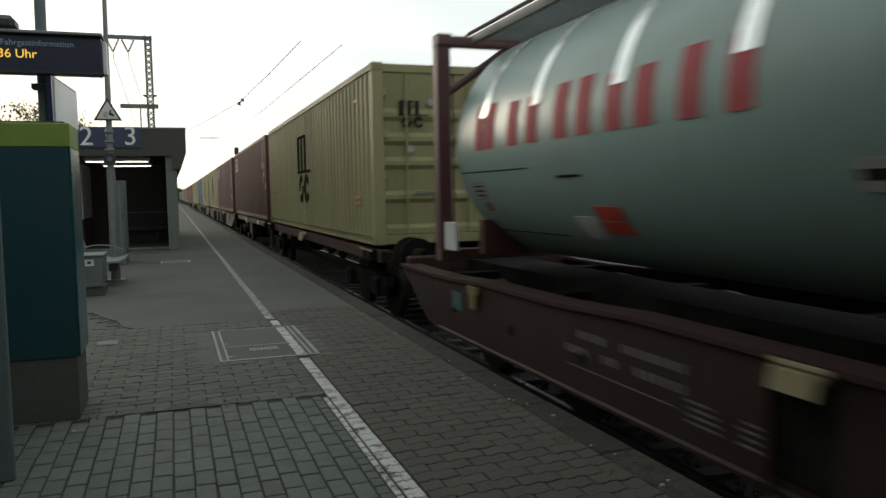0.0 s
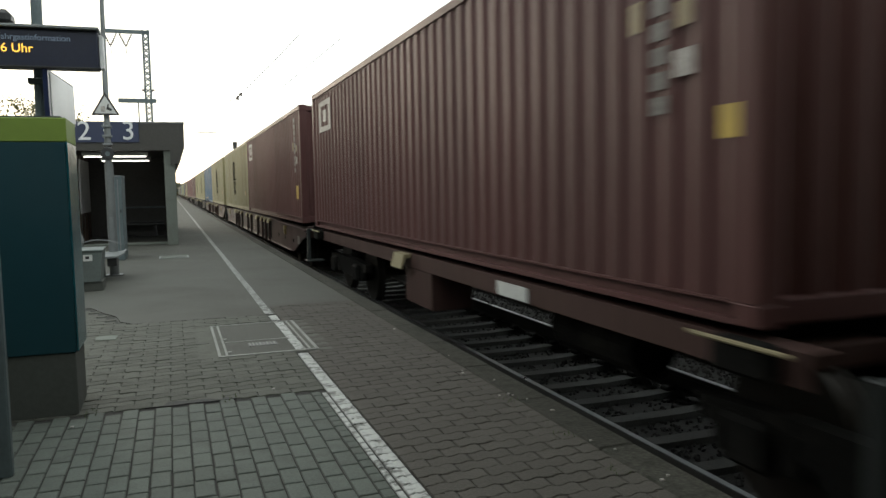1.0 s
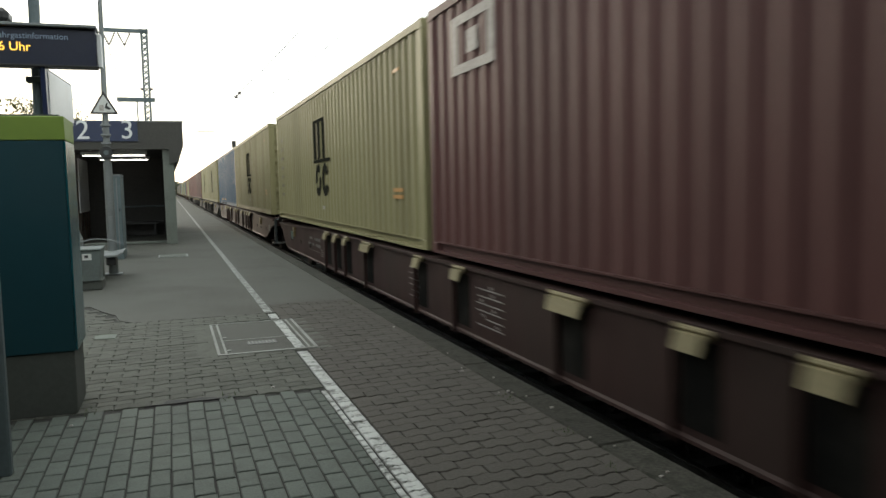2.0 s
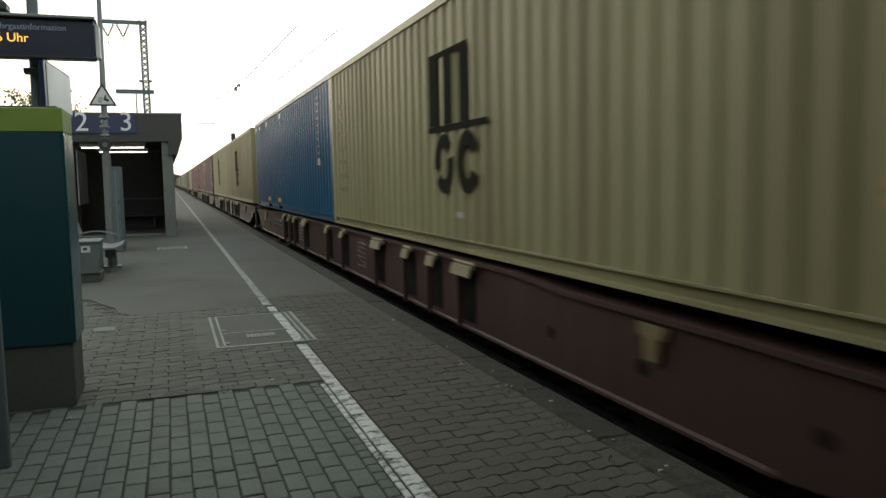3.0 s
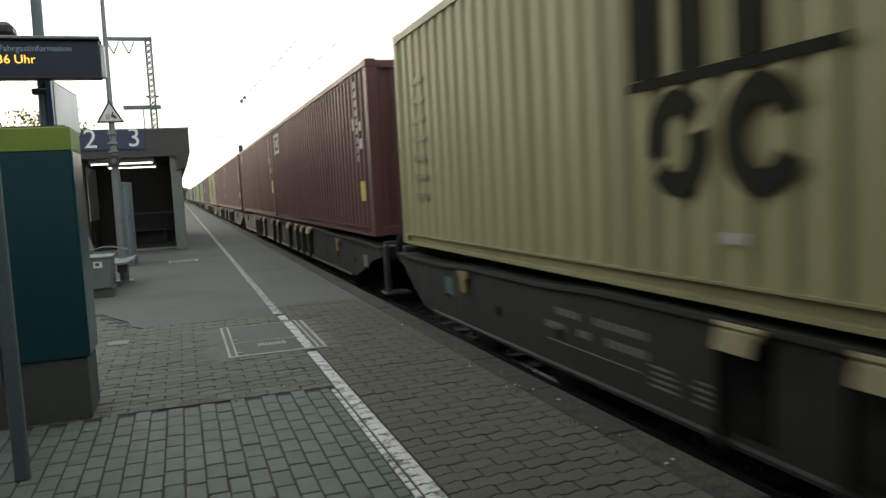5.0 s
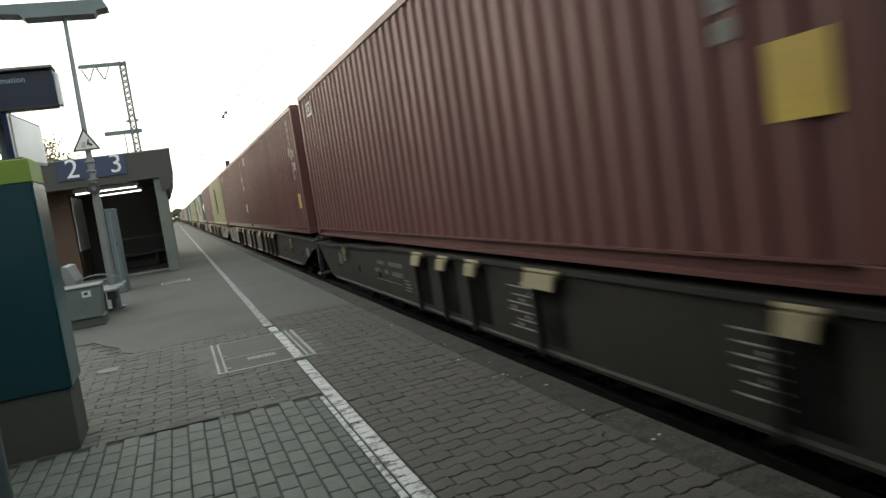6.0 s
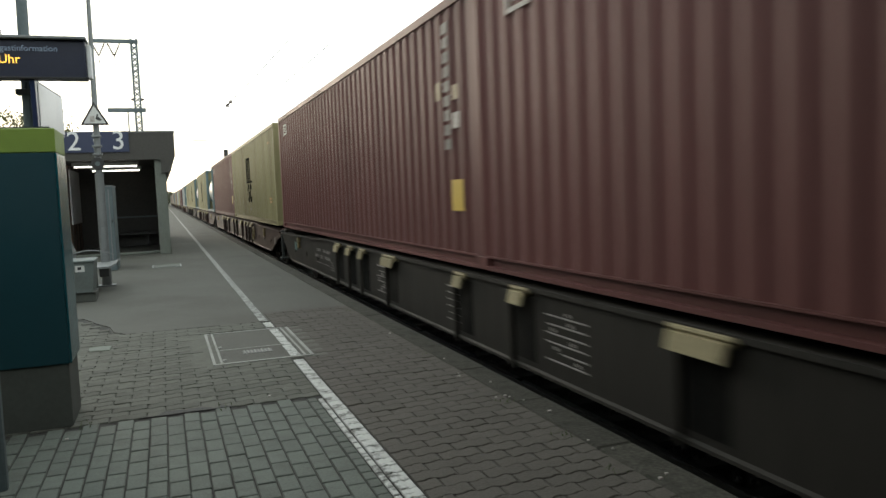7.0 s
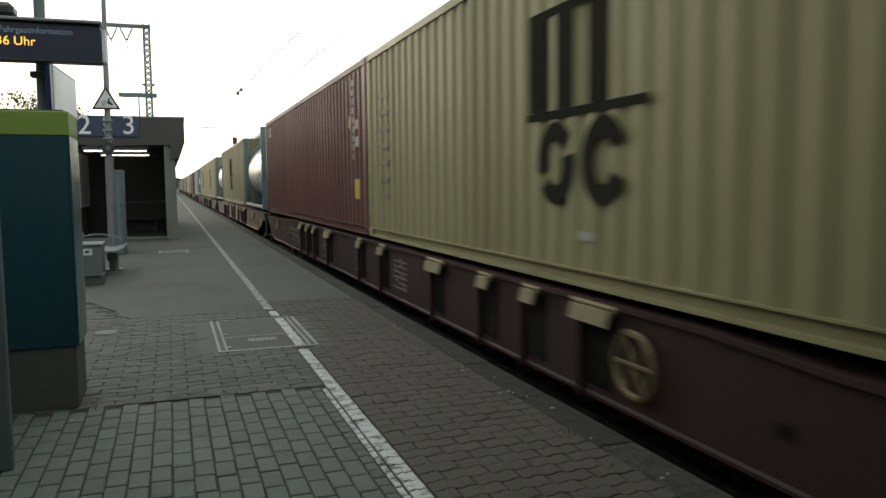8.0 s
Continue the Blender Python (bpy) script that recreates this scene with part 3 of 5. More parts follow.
    part("frame", rim, "hatch_steel", t, "pale worn steel frame")
    for a, b in ((y0 + 0.05, y0 + 0.62), (y0 + 0.645, y1 - 0.035)):
        part("cover_plate", box(x0 + 0.09, x1 - 0.09, a, b, -0.02, 0.003), "asphalt", t)
    part("bar", box(x0 + 0.09, x1 - 0.09, y0 + 0.62, y0 + 0.645, -0.02, 0.007), "hatch_steel", t)
    # Black sheet on the plate stands for the shaded drain under the bars.
    g = part("grate_recess", box(0.60, 0.86, 7.02, 7.17, 0.002, 0.005), "black", t)
    for i in range(8):
        part("grate_bar", box(0.612 + 0.031 * i, 0.622 + 0.031 * i, 7.025, 7.165, 0.004, 0.010), "hatch_steel", g)
    for y in (y0 + 0.14, y0 + 0.75):
        part("hinge", box(x0 + 0.085, x0 + 0.12, y, y + 0.05, 0.0, 0.012, 0.003), "hatch_steel", t)
    return t


hatch()
man = thing("manhole_cover", "flat pale concrete manhole cover in the platform", "manhole cover", kind="structure")
part("rim", box(-0.30, 0.30, 17.25, 17.95, -0.02, 0.006), "steel_grey", man)
part("lid", box(-0.27, 0.27, 17.29, 17.91, -0.02, 0.010), "concrete", man)


# ---- the train ----
def corrugated(x, y0, y1, z0, z1, deep=0.026, pitch=0.278, out=-1):
    """A side wall in trapezoid waves along y; out: the side on which it is proud."""
    bm = bmesh.new()
    prof, y = [], y0
    k = max(1, round((y1 - y0) / pitch))
    p = (y1 - y0) / k
    for i in range(k):
        b = y0 + i * p
        prof += [(b, 0), (b + 0.27 * p, 0), (b + 0.5 * p, deep), (b + 0.77 * p, deep)]
    prof.append((y1, 0))
    back = 0.055
    a = [bm.verts.new((x - out * d, yy, z0)) for yy, d in prof]
    c = [bm.verts.new((x - out * d, yy, z1)) for yy, d in prof]
    for i in range(len(prof) - 1):
        bm.faces.new((a[i], a[i + 1], c[i + 1], c[i]))
    e = [bm.verts.new((x - out * back, yy, zz)) for yy, zz in ((y0, z0), (y1, z0), (y1, z1), (y0, z1))]
    bm.faces.new(e)
    bm.faces.new((a[0], c[0], e[3], e[0]))
    bm.faces.new((a[-1], c[-1], e[2], e[1]))
    bm.faces.new([*a, e[1], e[0]])
    bm.faces.new([*c, e[2], e[3]])
    return bm


def corrugated_end(y, z0, z1, out=-1):
    bm = corrugated(0, -1.10, 1.10, z0, z1, 0.045, 0.275, out)
    bmesh.ops.transform(bm, matrix=Matrix.Translation((0, y, 0)) @ Matrix(((0, 1, 0, 0), (1, 0, 0, 0), (0, 0, 1, 0), (0, 0, 0, 1))), verts=bm.verts)
    return bm


W, CH = 1.219, 2.56     # half the width and the height of a container


def oval_ring(y, z, w, h, t, x, gaps=()):
    """A plain upright oval ring, flat on the wall; gaps: steps of the ring that are left out."""
    bm = bmesh.new()
    n = 28
    rows = []
    for k, d in ((1.0, 0), (0.0, 1)):
        for xx in (x, x - 0.004):
            rows.append([bm.verts.new((xx, y + (w / 2 - d * t) * math.cos(2 * math.pi * i / n), z + (h / 2 - d * t * 0.8) * math.sin(2 * math.pi * i / n))) for i in range(n)])
    for i in range(n):
        j = (i + 1) % n
        if i in gaps:
            continue
        for a, b in ((0, 1), (1, 3), (3, 2)):
            bm.faces.new((rows[a][i], rows[a][j], rows[b][j], rows[b][i]))
    return bm


def mark_parts(c, y, z, k, x, turn=None):
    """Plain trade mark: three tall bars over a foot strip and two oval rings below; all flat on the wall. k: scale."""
    made = [box(x, x - 0.004, y + k * a, y + k * b, z + k * 0.70, z + k * 1.46) for a, b in ((0.52, 0.80), (0.09, 0.34), (-0.35, -0.12))]
    made += [box(x, x - 0.004, y - k * 0.84, y + k * 0.84, z + k * 0.635, z + k * 0.695), box(x, x - 0.004, y - k * 0.12, y + k * 0.52, z + k * 1.40, z + k * 1.46)]
    made += [oval_ring(y + k * s, z + k * 0.30, k * w, k * 0.62, k * 0.18, x, g) for s, w, g in ((0.36, 0.58, (11, 12, 25, 26)), (-0.32, 0.58, (12, 13, 14, 15)))]
    for bm in made:
        if turn is not None:
            bmesh.ops.transform(bm, matrix=turn, verts=bm.verts)
        part("mark_shape", bm, "logo_black", c, "faded black shape of a trade mark")


def container(paint, label, ends="plain", marks="msc", length=12.192, sticker=(0.46, 0.76, 0.52, 0.82)):
    """ISO box container, base at z = 0, near end at y = 0, the platform on its -x side."""
    c = thing("container", label, "container", group="containers on the train")
    L = length
    for s in (-1, 1):
        part("side_wall", corrugated(s * (W - 0.012), 0.15, L - 0.15, 0.122, CH - 0.10, out=s), paint, c)
        part("bottom_rail", prism([(s * (W - 0.004), 0.0), (s * (W - 0.004), 0.03), (s * (W - 0.05), 0.034), (s * (W - 0.05), 0.105), (s * (W - 0.006), 0.11), (s * (W - 0.006), 0.125), (s * (W - 0.09), 0.125), (s * (W - 0.09), 0.0)], 0.16, L - 0.16), paint, c)
        part("top_rail", box(s * W, s * (W - 0.07), 0.16, L - 0.16, CH - 0.10, CH - 0.01, 0.006), paint, c)
        for y0, y1 in ((0.004, 0.15), (L - 0.15, L - 0.004)):
            part("corner_post", box(s * (W - 0.002), s * (W - 0.16), y0, y1, 0.11, CH - 0.11, 0.012), paint, c)
            for z0, z1 in ((0, 0.118), (CH - 0.118, CH)):
                yy = (0, 0.178) if y0 < 1 else (L - 0.178, L)
                part("corner_casting", box(s * W, s * (W - 0.162), *yy, z0, z1, 0.008), paint, c)
    part("roof", box(-W + 0.07, W - 0.07, 0.1, L - 0.1, CH - 0.045, CH - 0.012), paint, c)
    part("floor", box(-W + 0.06, W - 0.06, 0.1, L - 0.1, 0.03, 0.15), "under", c)
    for y0, y1 in ((0.03, 0.12), (L - 0.12, L - 0.03)):
        part("header", box(-W + 0.16, W - 0.16, y0, y1, CH - 0.13, CH - 0.015, 0.006), paint, c)
        part("sill", box(-W + 0.16, W - 0.16, y0, y1, 0.01, 0.14, 0.006), paint, c)
    part("end_wall", corrugated_end(L - 0.05, 0.14, CH - 0.13, 1), paint, c)
    if ends == "plain":
        part("end_wall", corrugated_end(0.05, 0.14, CH - 0.13, -1), paint, c)
    else:
        for s in (-1, 1):
            bm = bmesh.new()
            zs = [0.15, 0.26, 0.62, 0.74, 1.10, 1.22, 1.44, 1.56, 1.78, 1.90, CH - 0.14]
            yy = [0.05, 0.09]
            x0, x1 = (-W + 0.17, -0.012) if s < 0 else (0.012, W - 0.17)
            pr = [(0.05, zs[0])]
            for i in range(1, len(zs) - 1):
                pr += [(yy[(i + 1) % 2], zs[i] - 0.03), (yy[i % 2], zs[i] + 0.03)]
            pr += [(0.05, zs[-1]), (0.13, zs[-1]), (0.13, zs[0])]
            put = [(y, z) for y, z in pr]
            d = part("door", prism(put, x0, x1, "x"), paint, c)
            for xx in (0.22, 0.72):
                b = part("lock_rod", rod((s * xx, 0.045, 0.1), (s * xx, 0.045, CH - 0.08), 0.017, seg=8), "steel_grey" if paint != "tan" else paint, d)
            part("lock_handle", box(s * 0.25, s * 0.62, 0.02, 0.035, 0.72, 0.76), "steel_grey", d)
            for i in range(4):
                part("hinge", box(s * (W - 0.20), s * (W - 0.13), 0.005, 0.05, 0.35 + 0.58 * i, 0.45 + 0.58 * i, 0.006), paint, d)
        for x0, z0 in ((-0.36, 2.02), (-0.66, 1.36)):
            part("sticker", prism([(x0, z0 - 0.06), (x0 + 0.06, z0), (x0, z0 + 0.06), (x0 - 0.06, z0)], 0.030, 0.049), "print_dim", c, "pale diamond label")
        if marks == "msc":
            mark_parts(c, 0, 0, 0.26, 0, Matrix.Translation((-0.62, 0.044, 1.66)) @ Matrix(((0, -1, 0, 0), (1, 0, 0, 0), (0, 0, 1, 0), (0, 0, 0, 1))))
    x = -W + 0.009
    if marks == "msc":
        mark_parts(c, 6.15 * L / 12.192, 0.58, 0.98, x)
        part("sticker", box(x, x - 0.004, 0.88, 1.29, 0.57, 0.615), "sticker_orange", c)
        part("sticker", box(x, x - 0.004, 0.88, 1.29, 0.655, 0.70), "sticker_orange", c)
        part("sticker", box(x, x - 0.004, 0.95, 1.20, 2.12, 2.16), "sticker_orange", c)
        part("sticker", box(x, x - 0.004, 5.95, 6.15, 0.33, 0.39), "print_dim", c)
        bm = bmesh.new()
        for i in range(7):
            for k in range(3):
                add_box(bm, x, x - 0.004, L - 0.75 - 0.16 * k, L - 0.65 - 0.16 * k + 0.02, 0.55 + 0.22 * i, 0.62 + 0.22 * i)
        tagged(part("small_print", bm, "print_faint", c, "rows of faded small print"), kind="stuff")
    elif marks == "white":
        bm = bmesh.new()
        k = 1.0 if paint == "maroon" else 0.42
        y9 = L - 0.72
        for a0, a1, c0, c1 in ((0, 1.05, 0.46, 0.55), (0, 1.05, 0, 0.09), (0, 0.16, 0.09, 0.46), (0.89, 1.05, 0.09, 0.46), (0.40, 0.66, 0.17, 0.38)):
            part("mark_shape", box(x, x - 0.004, y9 - k * a1, y9 - k * a0, 2.33 - k * (0.55 - c0), 2.33 - k * (0.55 - c1)), "print_dim", c, "white shape of a square trade mark")
        bm = bmesh.new()
        for i in range(9):
            add_box(bm, x, x - 0.004, 0.74, 0.90, 1.12 + 0.14 * i, 1.22 + 0.14 * i)
        tagged(part("small_print", bm, "print_rub", c, "column of rubbed white characters"), kind="stuff")
        part("sticker", box(x, x - 0.004, *sticker), "sticker_yellow", c, "yellow notice sticker")
        part("sticker", box(x, x - 0.004, 0.50, 0.68, 1.31, 1.46), "print_dim", c)
        part("sticker", box(x, x - 0.004, 0.52, 0.66, 1.58, 1.72), "sticker_dull", c)
        part("sticker", box(x, x - 0.004, 1.00, 1.12, 1.62, 1.80), "sticker_dull", c)
    elif marks == "blue":
        part("sticker", box(x, x - 0.005, 6.75, 7.25, 0.20, 0.30), "sticker_yellow", c, "yellow lashing mark")
        part("sticker", box(x, x - 0.005, 8.85, 9.35, 0.20, 0.30), "sticker_yellow", c, "yellow lashing mark")
        for y in (6.4, 9.2, 10.9, 11.85):
            part("sticker", box(x, x - 0.004, y, y + 0.22, CH - 0.27, CH - 0.16), "print_white", c)
        bm = bmesh.new()
        for i in range(9):
            add_box(bm, x, x - 0.004, 1.22, 1.42, 1.22 + 0.13 * i, 1.26 + 0.13 * i)
        tagged(part("small_print", bm, "print_rub", c, "column of white characters"), kind="stuff")
        part("sticker", box(x, x - 0.004, 1.18, 1.44, 1.02, 1.14), "print_dim", c)
        # Solid blocks, coloured dark for the shade in the fork pockets.
        for y in (6.8, 8.9):
            part("fork_pocket", box(-W - 0.001, -W + 0.06, y + 0.05, y + 0.35, 0.02, 0.12), "under", c)
    return c


def ring_patch(bm, r, y0, y1, a0, a1, thick=0.004, seg=6):
    """A patch on a cylinder along y: angles from the top, towards -x, in degrees."""
    inner, outer = [], []
    for i in range(seg + 1):
        a = radians(a0 + (a1 - a0) * i / seg)
        for rr, row in ((r, inner), (r + thick, outer)):
            row.append([bm.verts.new((-rr * math.sin(a), y, rr * math.cos(a))) for y in (y0, y1)])
    for i in range(seg):
        bm.faces.new((outer[i][0], outer[i][1], outer[i + 1][1], outer[i + 1][0]))
    for k in (0, seg):
        bm.faces.new((inner[k][0], inner[k][1], outer[k][1], outer[k][0]))
    for e in (0, 1):
        for i in range(seg):
            bm.faces.new((inner[i][e], outer[i][e], outer[i + 1][e], inner[i + 1][e]))
    return bm


def tank_container(label, shell, frame_mat, length=6.058, R=1.14, bands=(), sign=False, H=CH, zc=1.25):
    """Tank in an open end frame, base at z = 0, near end at y = 0."""
    c = thing("tank_container", label, "tank container", group="containers on the train")
    L = length
    bm = bmesh.new()
    rings = []
    prof = [(0.14, 0.0), (0.16, 0.45), (0.24, 0.78), (0.36, 0.96), (0.52, 1.0), (L - 0.52, 1.0), (L - 0.36, 0.96), (L - 0.24, 0.78), (L - 0.16, 0.45), (L - 0.14, 0.0)]
    for y, k in prof:
        rings.append([bm.verts.new((R * k * math.sin(2 * math.pi * i / 48), y, zc + R * k * math.cos(2 * math.pi * i / 48))) for i in range(48)] if k else [bm.verts.new((0, y, zc))])
    for a, b in zip(rings, rings[1:]):
        for i in range(48):
            j = (i + 1) % 48
            if len(a) == 1:
                bm.faces.new((a[0], b[i], b[j]))
            elif len(b) == 1:
                bm.faces.new((a[i], a[j], b[0]))
            else:
                bm.faces.new((a[i], a[j], b[j], b[i]))
    smooth(part("tank_shell", bm, shell, c), 40)
    T = Matrix.Translation((0, 0, zc))
    # Bands end at mid height; the sky's reflection is put into their shape.
    for y in bands:
        smooth(part("band", ring_patch(bmesh.new(), R + 0.001, y - 0.075, y + 0.075, -79, 79, 0.006, 26), "tank_band", c, "bright steel band over the tank, only where it mirrors the sky", T), 40)
    for s in (-1, 1):
        for y in (0.0, L - 0.15):
            part("post", box(s * W, s * (W - 0.15), y, y + 0.15, 0.11, H - 0.11, 0.012), frame_mat, c)
            for z in (0, H - 0.118):
                part("corner_casting", box(s * W, s * (W - 0.162), y - (0.0 if y < 1 else 0.028), y + (0.178 if y < 1 else 0.15), z, z + 0.118, 0.008), frame_mat, c)
            part("brace", rod((s * (W - 0.08), y + 0.075, 1.75), (s * 0.35, y + 0.075, H - 0.10), 0.045, seg=8), frame_mat, c)
            if not sign:
                part("brace", rod((s * (W - 0.08), y + 0.075, 0.85), (s * 0.40, y + 0.075, 0.10), 0.045, seg=8), frame_mat, c)
        if not sign:
            part("bottom_rail", box(s * (W - 0.02), s * (W - 0.10), 0.178, L - 0.178, 0.02, 0.12, 0.01), frame_mat, c)
        part("saddle", box(s * 0.45, s * 0.95, 0.6, 0.72, 0.1, zc - R * 0.66), frame_mat, c)
        part("saddle", box(s * 0.45, s * 0.95, L - 0.72, L - 0.6, 0.1, zc - R * 0.66), frame_mat, c)
    for y in (0.0, L - 0.13):
        part("cross_beam", box(-W + 0.162, W - 0.162, y, y + 0.12, H - 0.12, H - 0.01, 0.008), frame_mat, c)
        part("cross_beam", box(-W + 0.162, W - 0.162, y, y + 0.12, 0.01, 0.12, 0.008), frame_mat, c)
    walkway = part("walkway", box(-0.85, -0.80, 0.2, L - 0.2, H - 0.10, H - 0.02), "steel_grey", c, "grated steel walkway on top")
    part("walkway_edge", box(-0.25, -0.20, 0.2, L - 0.2, H - 0.10, H - 0.02), "steel_grey", walkway)
    for i in range(int((L - 0.4) / 0.16)):
        part("tread", box(-0.80, -0.25, 0.25 + 0.16 * i, 0.33 + 0.16 * i, H - 0.07, H - 0.045), "steel_grey", walkway)
    part("hand_rail", rod((-0.93, 0.3, H - 0.03), (-0.93, L - 0.3, H - 0.03), 0.02, seg=8), frame_mat, c)
    if sign:
        # five plain red blocks in place of the firm's name, hollow as their letters are
        for k, (y0, y1) in enumerate(((5.72, 6.16), (4.85, 5.42), (4.02, 4.56), (3.28, 3.82), (2.42, 3.03))):
            for a in ((y1 - 0.20, y1), (y0, y0 + 0.20)):
                part("sign_bar", ring_patch(bmesh.new(), R + 0.001, *a, 73 + 2 * (k % 2), 94, 0.004, 5), "letter_red", c, "red bar of the firm's sign", T)
        for a0, a1 in ((121, 127), (128, 134)):
            part("hazard_plate", ring_patch(bmesh.new(), R + 0.006, 3.90, 4.25, a0, a1, 0.006, 4), "placard_red", c, "orange-red hazard plate", T)
        part("hazard_diamond", ring_patch(bmesh.new(), R + 0.004, 4.32, 4.62, 126, 138, 0.004, 4), "print_white", c, "torn pale hazard label", T)
        part("label_plate", ring_patch(bmesh.new(), R + 0.004, 6.12, 6.40, 109, 119, 0.004, 4), "print_dim", c, "white data plate", T)
        part("label_plate", ring_patch(bmesh.new(), R + 0.004, 1.38, 1.86, 108, 116, 0.004, 4), "print_dim", c, "white data plate", T)
        part("label_plate", ring_patch(bmesh.new(), R + 0.008, 1.40, 1.84, 110.5, 113, 0.004, 4), "logo_black", c, "", T)
        part("label_plate", ring_patch(bmesh.new(), R + 0.004, 6.16, 6.30, 120, 125, 0.004, 3), "sticker_dull", c, "yellow data label", T)
        for k in range(3):
            part("label_row", ring_patch(bmesh.new(), R + 0.009, 6.14, 6.38, 111 + 2.4 * k, 111.6 + 2.4 * k, 0.003, 2), "under", c, "", T)
        for y0, y1, a in ((5.1, 6.62, 104), (5.0, 6.60, 138)):
            part("shell_seam", ring_patch(bmesh.new(), R + 0.001, y0, y1, a, a + 0.45, 0.003, 2), "under", c, "dark seam in the tank cladding", T)
        part("name_plate", ring_patch(bmesh.new(), R + 0.004, 4.25, 4.62, 108, 109, 0.004, 3), "under", c, "", T)
        part("document_box", box(-W + 0.03, -W + 0.07, L - 0.52, L - 0.20, 0.13, 0.42, 0.006), "print_white", c, "pale document holder")
    return c


def bogie(w, y):
    b = part("bogie", box(-0.90, 0.90, y - 0.22, y + 0.22, 0.45, 0.72, 0.03), "under", w, "dark steel bogie")
    for s in (-1, 1):
        part("side_frame", prism([(y - 1.35, 0.50), (y - 0.55, 0.46), (y - 0.40, 0.36), (y + 0.40, 0.36), (y + 0.55, 0.46), (y + 1.35, 0.50), (y + 1.35, 0.62), (y + 0.6, 0.66), (y - 0.6, 0.66), (y - 1.35, 0.62)], s * 0.90, s * 1.02, "x"), "under", b)
    for yy in (y - 0.9, y + 0.9):
        ax = part("axle", rod((-0.95, yy, 0.46), (0.95, yy, 0.46), 0.08, seg=12), "wheel", b)
        for s in (-1, 1):
            bm = bmesh.new()
            for r, x0, x1 in ((0.46, 0.70, 0.80), (0.485, 0.68, 0.71), (0.14, 0.80, 0.88)):
                add_rod(bm, (s * x0, yy, 0.46), (s * x1, yy, 0.46), r, seg=32)
            part("wheel", bm, "wheel", b)
            part("axle_box", box(s * 0.88, s * 1.10, yy - 0.17, yy + 0.17, 0.33, 0.60, 0.03), "under", b)
            for q in (-0.26, 0.26):
                part("spring", rod((s * 0.98, yy + q, 0.36), (s * 0.98, yy + q, 0.58), 0.07, seg=10), "under", b)
    return b


def buffers(w, y, d):
    for s in (-1, 1):
        bm = rod((s * 0.875, y, 1.02), (s * 0.875, y + d * 0.36, 1.02), 0.11, seg=14)
        add_rod(bm, (s * 0.875, y + d * 0.36, 1.02), (s * 0.875, y + d * 0.42, 1.02), 0.24, seg=18)
        part("buffer", bm, "under", w)
    bm = box(-0.06, 0.06, y, y + d * 0.36, 0.95, 1.05, 0.02)
    part("coupling", bm, "under", w)


WL = 25.0


def step(w, y, d):
    s = box(-1.20, -1.13, y - 0.05, y + 0.05, 0.36, 1.02, 0.01)
    p = part("step_post", s, "step_teal", w, "green-grey corner step with a hand rail")
    part("tread", box(-1.24, -0.86, y - 0.16, y + 0.16, 0.32, 0.36, 0.008), "step_teal", p)
    part("hand_rail", rod((-1.16, y, 1.0), (-0.55, y + d * 0.05, 1.0), 0.016, seg=8), "steel_blue", p)


def flat_wagon(paint, label, wheel=False, panels=((11.0, 0.30, 0.53), (13.22, 0.25, 0.53), (15.95, 0.25, 0.52))):
    """Deep-sided container wagon; z = 0 on the rail, near end of its frame at y = 0."""
    w = thing("container_wagon", label, "wagon", group="wagons of the train")
    # side view of the deep girder: low over the end platforms, raised in between
    lower = [(0.05, 0.84), (0.60, 0.76), (1.30, 0.56), (1.85, 0.41), (2.2, 0.372), (WL - 1.4, 0.372), (WL - 1.02, 0.41), (WL - 0.64, 0.58), (WL - 0.32, 0.78), (WL - 0.03, 0.88)]
    upper = [(WL - 0.03, 0.945), (WL - 1.0, 0.935), (WL - 1.8, 0.945), (WL - 2.6, 0.98), (WL - 4.2, 0.99), (WL - 5.1, 1.03), (5.1, 1.03), (4.2, 0.985), (2.6, 0.985), (1.0, 0.975), (0.05, 0.955)]
    for s in (-1, 1):
        g = part("side_girder", prism(lower + upper, s * 1.165, s * 1.20, "x"), paint, w)
        fl = bmesh.new()
        for a, b in zip(upper, upper[1:]):
            k = prism([(a[0], a[1] - 0.004), (b[0], b[1] - 0.004), (b[0], b[1] + 0.03), (a[0], a[1] + 0.03)], s * 1.0, s * 1.235, "x")
            me = bpy.data.meshes.new("t")
            k.to_mesh(me)
            k.free()
            fl.from_mesh(me)
            bpy.data.meshes.remove(me)
        part("top_flange", fl, paint, g)
        fl = prism([(s * 1.201, 0.415), (s * 1.216, 0.398), (s * 1.216, 0.375), (s * 1.10, 0.366)], 2.2, WL - 1.4)
        part("bottom_flange", fl, paint, g)
        near = [(6.18, 2.3), (7.12, 1.1), (8.05, 1.1), (9.45, 2.2), (11.65, 1.1)]
        far = [(18.45, 1.3), (17.60, 1.1), (16.80, 1.1), (15.42, 2.3), (12.95, 1.0)]
        if s < 0:
            for y, k in near + far:
                hw = 0.105 * k
                f = part("lock_flap", prism([(-1.20, 1.025), (-1.29, 1.015), (-1.315, 0.915), (-1.300, 0.91), (-1.265, 0.99), (-1.20, 0.995)], y - hw, y + hw), "flap", w, "pale yellow folded container lock")
                part("hinge", rod((-1.25, y - hw - 0.03, 1.035), (-1.25, y + hw + 0.03, 1.035), 0.018, seg=8), "flap", f)
                # No hollow here: a flat sheet carries the recess's shade as colour.
                part("lock_recess", box(-1.203, -1.206, y - 0.17, y + 0.17, 0.46, 0.97), "under", w, "flat dark sheet for the shaded recess below the lock")
